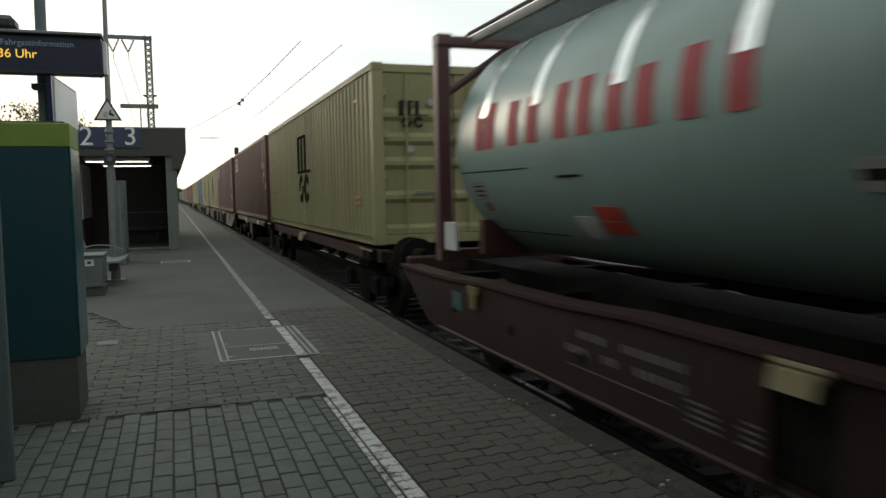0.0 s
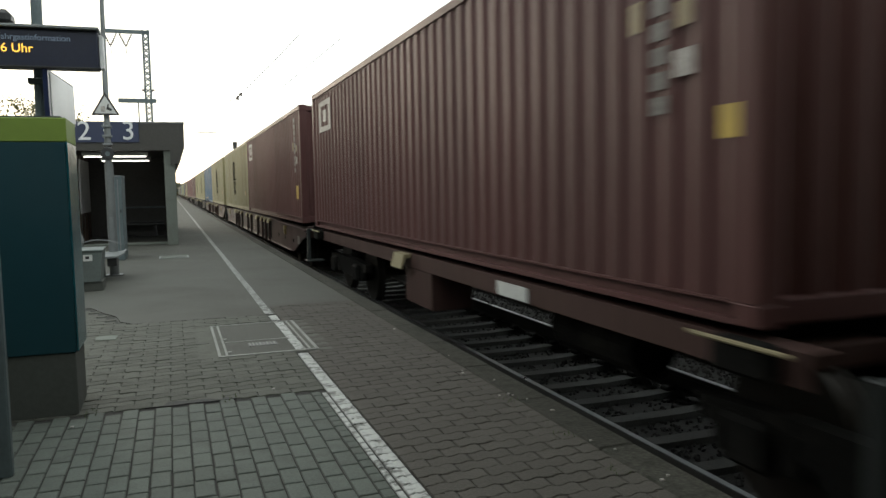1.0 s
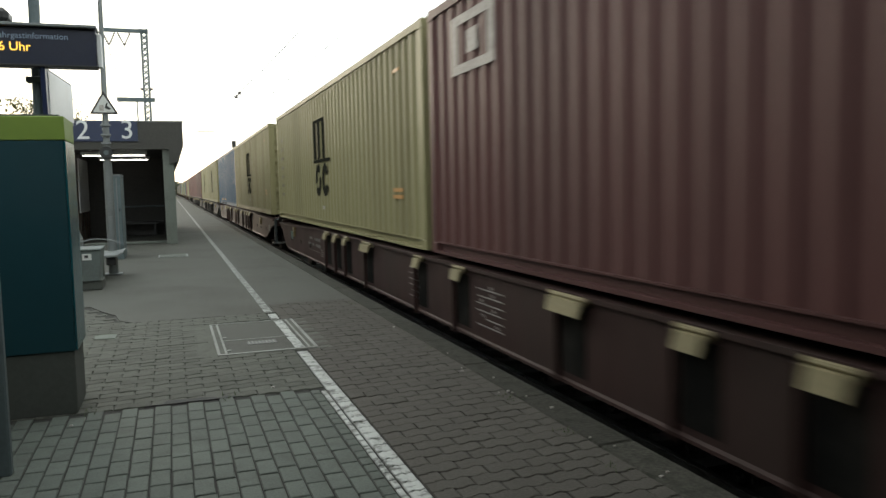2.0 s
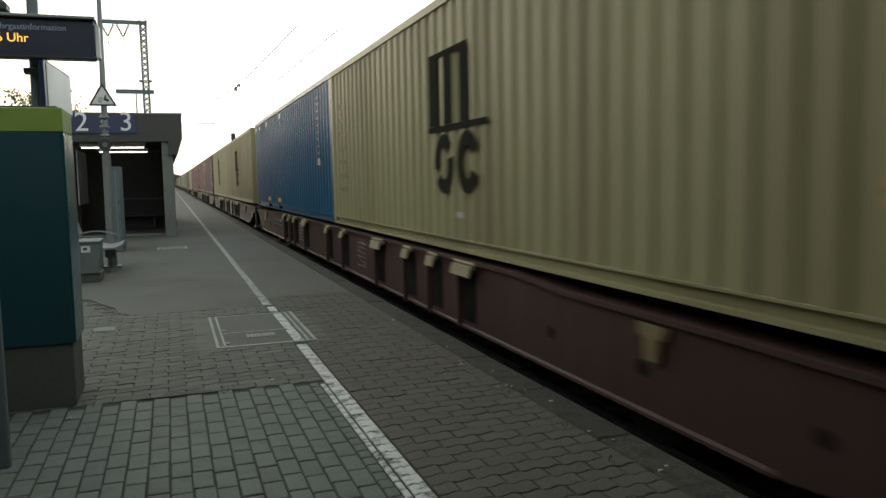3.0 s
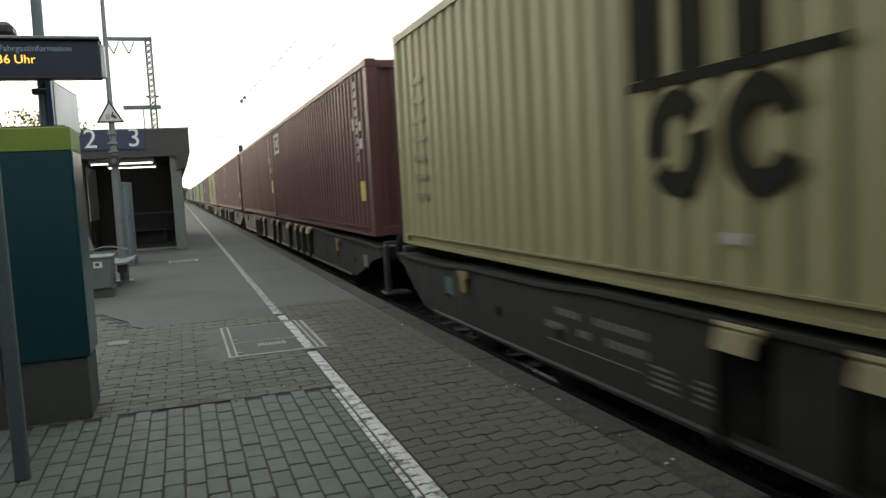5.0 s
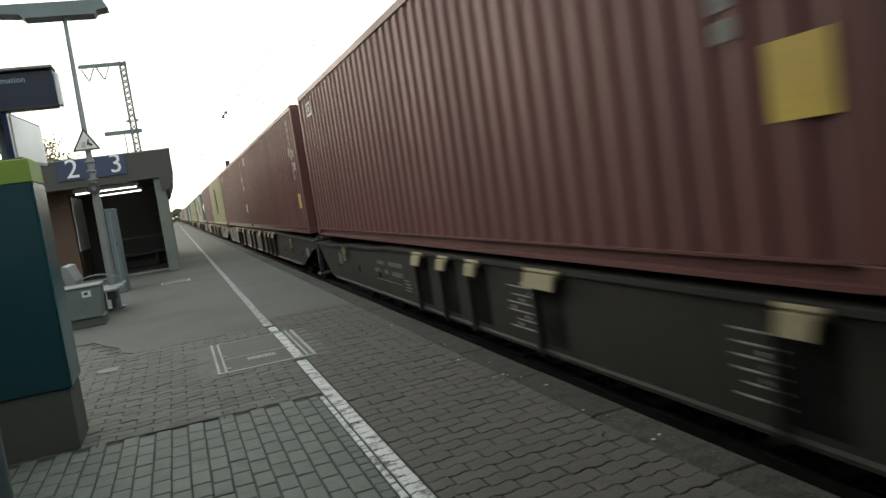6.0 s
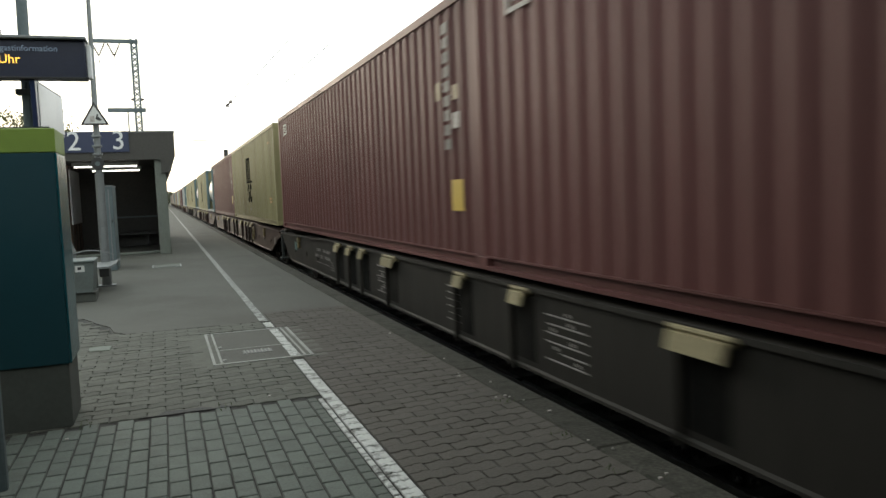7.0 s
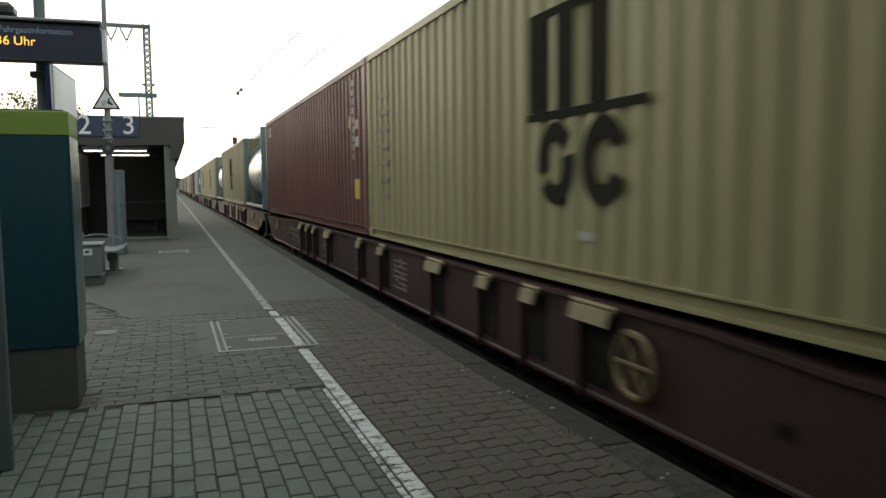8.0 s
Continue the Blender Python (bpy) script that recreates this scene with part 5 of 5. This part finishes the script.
# ---- overhead line ----
def lattice_mast(x, y, z1, w, name="catenary_mast", arm=True):
    t = thing(name, "grey lattice steel catenary mast with a cross arm and insulators", "catenary mast", pose(x, y, -0.80))
    H = z1 + 0.80
    for sx in (-1, 1):
        for sy in (-1, 1):
            part("leg", box(sx * w - 0.035, sx * w + 0.035, sy * w - 0.035, sy * w + 0.035, 0, H), "steel_blue", t)
    n = int(H / (2.1 * w))
    bm = bmesh.new()
    for i in range(n):
        a, b = H * i / n, H * (i + 1) / n
        for s in (-1, 1):
            for q in (-1, 1):
                add_rod(bm, (-w * q, s * w, a), (w * q, s * w, b), 0.018, seg=5)
                add_rod(bm, (s * w, -w * q, a), (s * w, w * q, b), 0.018, seg=5)
    part("lattice", bm, "steel_blue", t)
    if arm:
        part("cross_arm", box(-1.66, w + 0.05, -0.08, 0.08, H - 0.16, H - 0.02), "steel_blue", t)
        for cx in (-1.33, -0.76):
            bm = bmesh.new()
            for s in (-1, 1):
                for k in range(6):
                    f = 0.1 + 0.75 * k / 5
                    px, pz = cx + s * 0.24 * (1 - f), H - 0.16 - 0.52 * f
                    add_rod(bm, (px, 0, pz), (px - s * 0.02, 0, pz - 0.045), 0.055, 0.03, 8)
                add_rod(bm, (cx + s * 0.24, 0, H - 0.16), (cx, 0, H - 0.70), 0.014, seg=5)
            add_rod(bm, (cx, 0, H - 0.70), (cx + 0.02, 0, H - 0.95), 0.014, seg=5)
            part("insulator", bm, "insulator", t)
        part("lower_arm", box(-1.15, 0.30, -0.10, 0.10, 5.86, 6.02), "steel_blue", t)
        part("arm_stay", box(-0.42, -0.37, -0.03, 0.03, 4.2, 5.86), "steel_blue", t)
        for s in (-1, 1):
            part("clamp", add_rod(bmesh.new(), (s * 0.14, -0.1, 6.35), (s * 0.26, -0.1, 6.38), 0.06, 0.03, 8), "insulator", t)
    return t


lattice_mast(-0.70, 34.0, 7.98, 0.11)
lattice_mast(-0.79, 110.0, 8.5, 0.14, arm=False)
far_mast = lattice_mast(9.5, 62.0, 6.6, 0.12, arm=False)
part("stay", rod((0, 0, 6.72), (-6.0, 0, 6.72), 0.008, seg=5), "wire", far_mast)
part("bracket", rod((-6.0, 0, 6.72), (-7.4, 0, 6.70), 0.028, seg=8), "wire", far_mast)


def wire(name, pts, r, label):
    bm = bmesh.new()
    for a, b in zip(pts, pts[1:]):
        add_rod(bm, a, b, r, seg=5)
    return tagged(part(name, bm, "wire"), label, "overhead wire")


wire("overhead_wire", [(-1.33 - 0.70, 34, 7.05), (-2.3, 70, 6.2), (-2.4, 130, 6.6)], 0.012, "thin dark overhead contact wire")
wire("overhead_wire", [(-0.76 - 0.70, 34, 7.05), (-1.2, 70, 6.2), (-1.2, 130, 6.6)], 0.012, "thin dark overhead contact wire")
wire("span_wire", [(4.87, 30.0, 7.29), (4.45, 37.0, 7.05), (3.80, 45.0, 6.72), (1.68, 75.0, 7.51), (-0.79, 110.0, 8.43)], 0.014, "thin dark span wire across the tracks")
wire("span_wire", [(5.39, 25.0, 6.25), (6.93, 60.0, 8.03), (7.05, 75.0, 8.45)], 0.012, "thin dark span wire across the tracks")
ins = thing("wire_insulator", "dark twin insulator hanging in the span wire", "insulator", pose(3.81, 45.0, 6.72))
part("pin", rod((-0.07, 0, -0.12), (0.14, 0, 0.10), 0.02, seg=6), "insulator", ins)
part("disc", rod((-0.08, 0, -0.20), (-0.03, 0, -0.02), 0.10, 0.06, 10), "insulator", ins)
part("disc", rod((0.10, 0, 0.04), (0.17, 0, 0.16), 0.11, 0.06, 10), "insulator", ins)
sig = thing("signal_box_mast", "dark signal on a mast beyond the train", "signal", pose(4.9, 63.0, -0.8))
part("mast", rod((0, 0, 0), (0, 0, 5.5), 0.06, seg=10), "steel_blue", sig)
part("signal_head", box(-0.16, 0.16, -0.15, 0.15, 5.5, 6.05, 0.02), "black", sig)


# ---- trees, woods and the far side of the line ----
def tree(x, y, h, seed, leaves=900, leaf="leaf", crown=0.35):
    rnd = random.Random(seed)
    t = thing("tree", "tall tree with thinning autumn leaves behind the platform", "tree", pose(x, y, -0.8), group="trees by the line")
    bm = rod((0, 0, 0), (0.1, 0, h * 0.55), 0.22, 0.12, 9)
    tips = []
    for i in range(16):
        z = h * rnd.uniform(0.30, 0.62)
        a = rnd.uniform(0, 6.28)
        l = h * rnd.uniform(0.18, crown)
        tip = (l * math.cos(a), l * math.sin(a), z + l * rnd.uniform(0.5, 1.2))
        add_rod(bm, (0.08, 0, z), tip, 0.06, 0.015, 6)
        for _ in range(3):
            b = tuple(p + rnd.uniform(-0.12, 0.12) * h for p in tip)
            add_rod(bm, tip, b, 0.018, 0.006, 5)
            tips.append(b)
        tips.append(tip)
    part("trunk", bm, "tree", t)
    verts, faces = [], []
    for i in range(leaves):
        c = rnd.choice(tips)
        p = Vector([k + rnd.gauss(0, 0.036 * h) for k in c])
        s = rnd.uniform(0.045, 0.105) * h / 9
        q = Euler((rnd.uniform(0, 6), rnd.uniform(0, 6), rnd.uniform(0, 6))).to_matrix()
        k = len(verts)
        verts += [tuple(p + q @ Vector(v)) for v in ((-s, 0, 0), (0, -0.6 * s, 0.1 * s), (s, 0, 0), (0, 0.6 * s, 0.1 * s))]
        faces.append((k, k + 1, k + 2, k + 3))
    me = bpy.data.meshes.new("crown")
    me.from_pydata(verts, [], faces)
    me.materials.append(M[leaf])
    c = new("crown", me)
    c.parent = t
    return t


for i, (x, y, h) in enumerate(((-9.5, 33, 7.4), (-12.5, 36, 8.3), (-7.0, 44, 8.6), (-15, 40, 8.0))):
    tree(x, y, h, 11 + i, 12000)


def far_wood():
    rnd = random.Random(8)
    verts, faces = [], []
    for i in range(9000):
        x = rnd.uniform(-90, 60)
        y = rnd.uniform(330, 400)
        hh = 5.0 + 4.0 * noise.noise(Vector((x * 0.06, 0, 3))) + 2.0 * noise.noise(Vector((x * 0.3, 2, 3)))
        z = -0.8 + max(0.5, hh) * math.sqrt(rnd.random())
        s = rnd.uniform(0.35, 0.9)
        q = Euler((rnd.uniform(0, 6), rnd.uniform(0, 6), rnd.uniform(0, 6))).to_matrix()
        k = len(verts)
        verts += [tuple(Vector((x, y, z)) + q @ Vector(v)) for v in ((-s, 0, 0), (0, -0.7 * s, 0.2 * s), (s, 0, 0), (0, 0.7 * s, 0.2 * s))]
        faces.append((k, k + 1, k + 2, k + 3))
    me = bpy.data.meshes.new("far_wood")
    me.from_pydata(verts, [], faces)
    me.materials.append(M["far_leaf"])
    return tagged(new("far_wood", me), "distant low wood where the line ends in the haze", "woods", kind="stuff")


far_wood()


def house():
    t = thing("house", "plain house with dark tiled roof and white-framed windows across the line", "house", pose(27.0, 24.0, -0.8))
    part("wall", box(-4, 4, -5, 5, 0, 3.4), "render_wall", t)
    part("roof", prism([(-4.5, 3.2), (4.5, 3.2), (0, 6.6)], -5.4, 5.4), "roof_tile", t)
    for y in (-3.2, -0.6, 2.0):
        w = part("window", box(-4.04, -3.96, y, y + 1.2, 1.2, 2.5), "white", t, "white window frame")
        for k in (0, 1):
            part("pane", box(-4.06, -4.03, y + 0.08 + 0.55 * k, y + 0.57 + 0.55 * k, 1.28, 2.42), "pane", w)
    part("door", box(-4.05, -3.96, 3.8, 4.7, 0, 2.05), "wood", t)
    part("chimney", box(0.8, 1.4, 1.0, 1.6, 5.2, 7.4), "roof_tile", t)
    return t


def parked_car():
    t = thing("parked_car", "grey parked car beyond the line", "car", pose(19.5, 17.5, -0.8, 0, 0, 90))
    part("body", prism([(-2.1, 0.30), (2.1, 0.30), (2.15, 0.62), (1.3, 0.88), (-1.9, 0.95), (-2.15, 0.7)], -0.85, 0.85), "car_paint", t)
    part("cabin", prism([(-1.75, 0.93), (1.15, 0.88), (0.45, 1.42), (-1.25, 1.45)], -0.74, 0.74), "pane", t)
    for x in (-1.3, 1.35):
        for s in (-1, 1):
            part("wheel", rod((x, s * 0.70, 0.32), (x, s * 0.88, 0.32), 0.32, seg=20), "black", t)
    for s in (-1, 1):
        part("headlight", box(2.05, 2.14, s * 0.5 - 0.16, s * 0.5 + 0.16, 0.55, 0.68, 0.02), "white", t)
    return t


def hedge():
    rnd = random.Random(21)
    verts, faces = [], []
    for i in range(26000):
        y = rnd.uniform(-6, 75)
        top = 2.3 + 0.35 * noise.noise(Vector((0, y * 0.35, 1)))
        p = Vector((12.5 + rnd.gauss(0, 0.40), y, -0.8 + top * rnd.random() ** 0.8))
        s = rnd.uniform(0.06, 0.14)
        q = Euler((rnd.uniform(0, 6), rnd.uniform(0, 6), rnd.uniform(0, 6))).to_matrix()
        k = len(verts)
        verts += [tuple(p + q @ Vector(v)) for v in ((-s, 0, 0), (0, -0.6 * s, 0), (s, 0, 0), (0, 0.6 * s, 0))]
        faces.append((k, k + 1, k + 2, k + 3))
    me = bpy.data.meshes.new("hedge")
    me.from_pydata(verts, [], faces)
    me.materials.append(M["grass"])
    return tagged(new("hedge", me), "dense dark green hedge beyond the line", "hedge", kind="stuff")


def fence():
    t = thing("board_fence", "dark board fence behind the hedge beyond the line", "fence", kind="structure")
    part("boards", box(13.2, 13.26, -8, 120, -0.8, 1.25), "shelter_wall", t)
    part("top_rail", box(13.15, 13.31, -8, 120, 1.25, 1.32), "wood", t)


fence()
house()
parked_car()
hedge()


def weeds():
    """Small tufts in the joints by the platform edge."""
    rnd = random.Random(4)
    verts, faces = [], []
    for cx, cy, n in ((2.03, 3.75, 26), (2.02, 4.55, 14), (2.04, 6.2, 10), (0.3, 5.29, 8), (1.98, 3.2, 12), (2.0, 9.0, 10), (-0.55, 5.26, 14)):
        for _ in range(n):
            x, y = cx + rnd.gauss(0, 0.025), cy + rnd.gauss(0, 0.05)
            h, a = rnd.uniform(0.010, 0.035), rnd.uniform(0, 6.28)
            k = len(verts)
            dx, dy = 0.004 * math.cos(a), 0.004 * math.sin(a)
            verts += [(x - dx, y - dy, -0.004), (x + dx, y + dy, -0.004), (x + rnd.gauss(0, 0.014), y + rnd.gauss(0, 0.014), h)]
            faces.append((k, k + 1, k + 2))
    me = bpy.data.meshes.new("weeds")
    me.from_pydata(verts, [], faces)
    me.materials.append(M["grass"])
    tagged(new("weeds", me), "small green weeds in the paving joints", "weeds", kind="stuff")


weeds()


def litter():
    """Small pale bits on the kerb and the paving."""
    rnd = random.Random(9)
    bm = bmesh.new()
    for x, y in [(2.10, 3.62), (2.14, 4.50), (2.08, 4.66), (2.17, 4.2), (-0.62, 5.02), (0.62, 5.43), (2.05, 12.4), (2.12, 3.0), (2.03, 5.4)] + [(rnd.uniform(2.0, 2.2), rnd.uniform(2.6, 8)) for _ in range(8)]:
        s = rnd.uniform(0.004, 0.010)
        add_box(bm, x - s, x + s * 1.4, y - s, y + s, 0.002, 0.006 + s * 0.5, 0, None)
    tagged(part("litter", bm, "print_dim"), "small pale bits of litter on the platform edge", "litter", kind="stuff")


litter()


def tar_patch():
    """Cracked dark tar filled into the seam between the two fields."""
    top = [(-0.22, 5.31), (-0.14, 5.36), (-0.05, 5.385), (0.06, 5.36), (0.15, 5.37), (0.22, 5.34), (0.30, 5.35), (0.36, 5.31)]
    low = [(0.35, 5.292), (0.20, 5.288), (0.08, 5.296), (-0.04, 5.285), (-0.16, 5.292), (-0.22, 5.290)]
    ob = part("tar_patch", prism(top + low, -0.006, 0.0035, "z"), "tar")
    tagged(ob, "dark tar patch in the seam of the paving", "tar patch", kind="structure")


def pale_slab():
    slab = part("pale_slab", prism([(-0.74, 7.93), (-0.56, 7.90), (-0.55, 8.10), (-0.62, 8.14), (-0.75, 8.12)], -0.006, 0.008, "z"), "concrete")
    tagged(slab, "pale broken concrete slab set among old blocks", "slab", kind="structure")


tar_patch()
pale_slab()


# ---- paving, piece by piece ----
def pieces(name, mesh, places, parent):
    for x, y, z, tx, ty in places:
        o = new(name, mesh)
        o.parent = parent
        o.matrix_basis = Matrix.Translation((x, y, z)) @ Euler((ty, -tx, 0)).to_matrix().to_4x4()


def lay():
    rnd = random.Random(12)
    # straight blocks
    flat = [(-0.0460, -0.0960), (0.0460, -0.0960), (0.0460, 0.0960), (-0.0460, 0.0960)]
    mesh = block_mesh("paving_block", flat, "paver_grey")
    near, rest = [], []
    for i in range(24):
        x = 0.798 - 0.1 * i
        off = rnd.uniform(-0.018, 0.018)
        for j in range(26):
            y = (5.185 if i % 2 else 5.110) + off - 0.2055 * j
            if y < 0.6:
                continue
            p = (x + rnd.gauss(0, 0.0012), y, rnd.gauss(0, 0.0008), rnd.gauss(0, 0.006), rnd.gauss(0, 0.005))
            (near if x > -1.1 and y > 2.75 else rest).append(p)
    pieces("paving_block", mesh, near[:300], paving_near)
    joined_blocks("paving_blocks", flat, near[300:] + rest, "paver_grey", paving_near)
    # small blocks that close the field against the line
    half = [(-0.0300, -0.0465), (0.0300, -0.0465), (0.0300, 0.0465), (-0.0300, 0.0465)]
    joined_blocks("narrow_blocks", half, [(0.883, 5.20 - 0.1028 * j, rnd.gauss(0, 0.0008), 0, 0) for j in range(45)], "paver_grey", paving_near)
    # wavy blocks beyond the seam and along the edge, with half blocks at the ends of every second row
    A = 0.2268
    wavy = wavy_outline(A, 0.1125)
    stub = [(-A / 4 + 0.003, -0.053), (0, -0.053), (0.004, -0.040), (A / 4 - 0.003, -0.040), (A / 4 - 0.003, 0.067), (0.004, 0.067), (0, 0.053), (-A / 4 + 0.003, 0.053)]
    x0, x1, y0, y1 = HATCH

    def field(bed, left, count, first_y, rows, mat, keep, tilt):
        full, halves, rest = [], [], []
        for j in range(rows):
            y = first_y + 0.1125 * j
            if count % 1:
                # fields half a block wider: one half block, at alternate ends
                n = int(count)
                row = [(left + A / 4, 1)] + [(left + A * (i + 1), 0) for i in range(n)] if j % 2 else [(left + A * (i + 0.5), 0) for i in range(n)] + [(left + A * (n + 0.25), 1)]
            elif j % 2:
                row = [(left + A / 4, 1), (left + count * A - A / 4, 1)] + [(left + A * (i + 1), 0) for i in range(count - 1)]
            else:
                row = [(left + A * (i + 0.5), 0) for i in range(count)]
            for x, short in row:
                if x0 - 0.115 < x < x1 + 0.115 and y0 - 0.06 < y < y1 + 0.06:
                    continue
                if y > 8.78 and bed is paving_far and x > -0.55 - 0.33 * (y - 8.7):
                    continue
                p = (x, y, rnd.gauss(0, 0.0014), rnd.gauss(0, tilt), rnd.gauss(0, tilt))
                (halves if short else full if keep(x, y) else rest).append(p)
        pieces("wavy_block", block_mesh("wavy_block", wavy, mat), full[:300], bed)
        joined_blocks("wavy_blocks", wavy, full[300:] + rest, mat, bed)
        joined_blocks("half_blocks", stub, halves, mat, bed)

    field(paving_far, 0.958 - 11 * A, 11, 5.345, 43, "paver_old", lambda x, y: y < 8.4 and x > -1.2, 0.012)
    field(paving_edge, 1.062, 4.5, 0.6, 79, "paver_edge", lambda x, y: 2.9 < y < 11.5, 0.005)
    part("mortar_strip", box(x0 - 0.20, x0 - 0.002, y0 - 0.06, y1 + 0.06, -0.006, -0.0012), "paver_old", paving_far)
    # the painted line: a narrow course and a wider wavy one
    slim = [(-0.0165, -0.043), (0.0165, -0.043), (0.0165, 0.043), (-0.0165, 0.043)]
    broad = wavy_outline(0.098, 0.1125, 0.010, 0.005)
    a = block_mesh("line_block", slim, "line")
    b = block_mesh("line_block", broad, "line")
    pieces("line_block", a, [(0.9385, 2.9 + 0.1028 * j, rnd.gauss(0, 0.0008), 0, 0) for j in range(23)], line_bed)
    pieces("line_block", b, [(1.0105, 2.9 + 0.1125 * j, rnd.gauss(0, 0.001), rnd.gauss(0, 0.012), 0) for j in range(52) if not (y0 - 0.06 < 2.9 + 0.1125 * j < y1 + 0.06)], line_bed)
    for j in range(14):
        part("line_paint", box(0.972 + rnd.uniform(-0.004, 0.004), 1.058 + rnd.uniform(-0.005, 0.005), y0 + 0.05 + 0.107 * j, y0 + 0.148 + 0.107 * j, 0.0, 0.0085 if j == 5 else 0.0055), "line", line_bed)
    part("line_paint", box(0.946, 1.034, 8.80, PLAT_Y1, 0.001, 0.0045), "line_far", line_bed)
    # kerb stones
    kerb = box(2.086, 2.30, -0.496, 0.496, -0.11, 0.003, 0.010)
    first = None
    for j in range(90):
        p = pose(0, -1.0 + 1.0 * j, rnd.gauss(0, 0.0015))
        if first is None:
            first = part("kerb_stone", kerb, "kerb", edge_wall, m=p)
        else:
            again(first, p)
    part("kerb_run", box(2.086, 2.30, 88.5, PLAT_Y1, -0.11, 0.002), "kerb", edge_wall)


lay()


def motions():
    for ob, y, z in RIDES:
        walk(ob, [(t, pose(TRACK, y - s, RAIL + z)) for t, s in RUN])


motions()
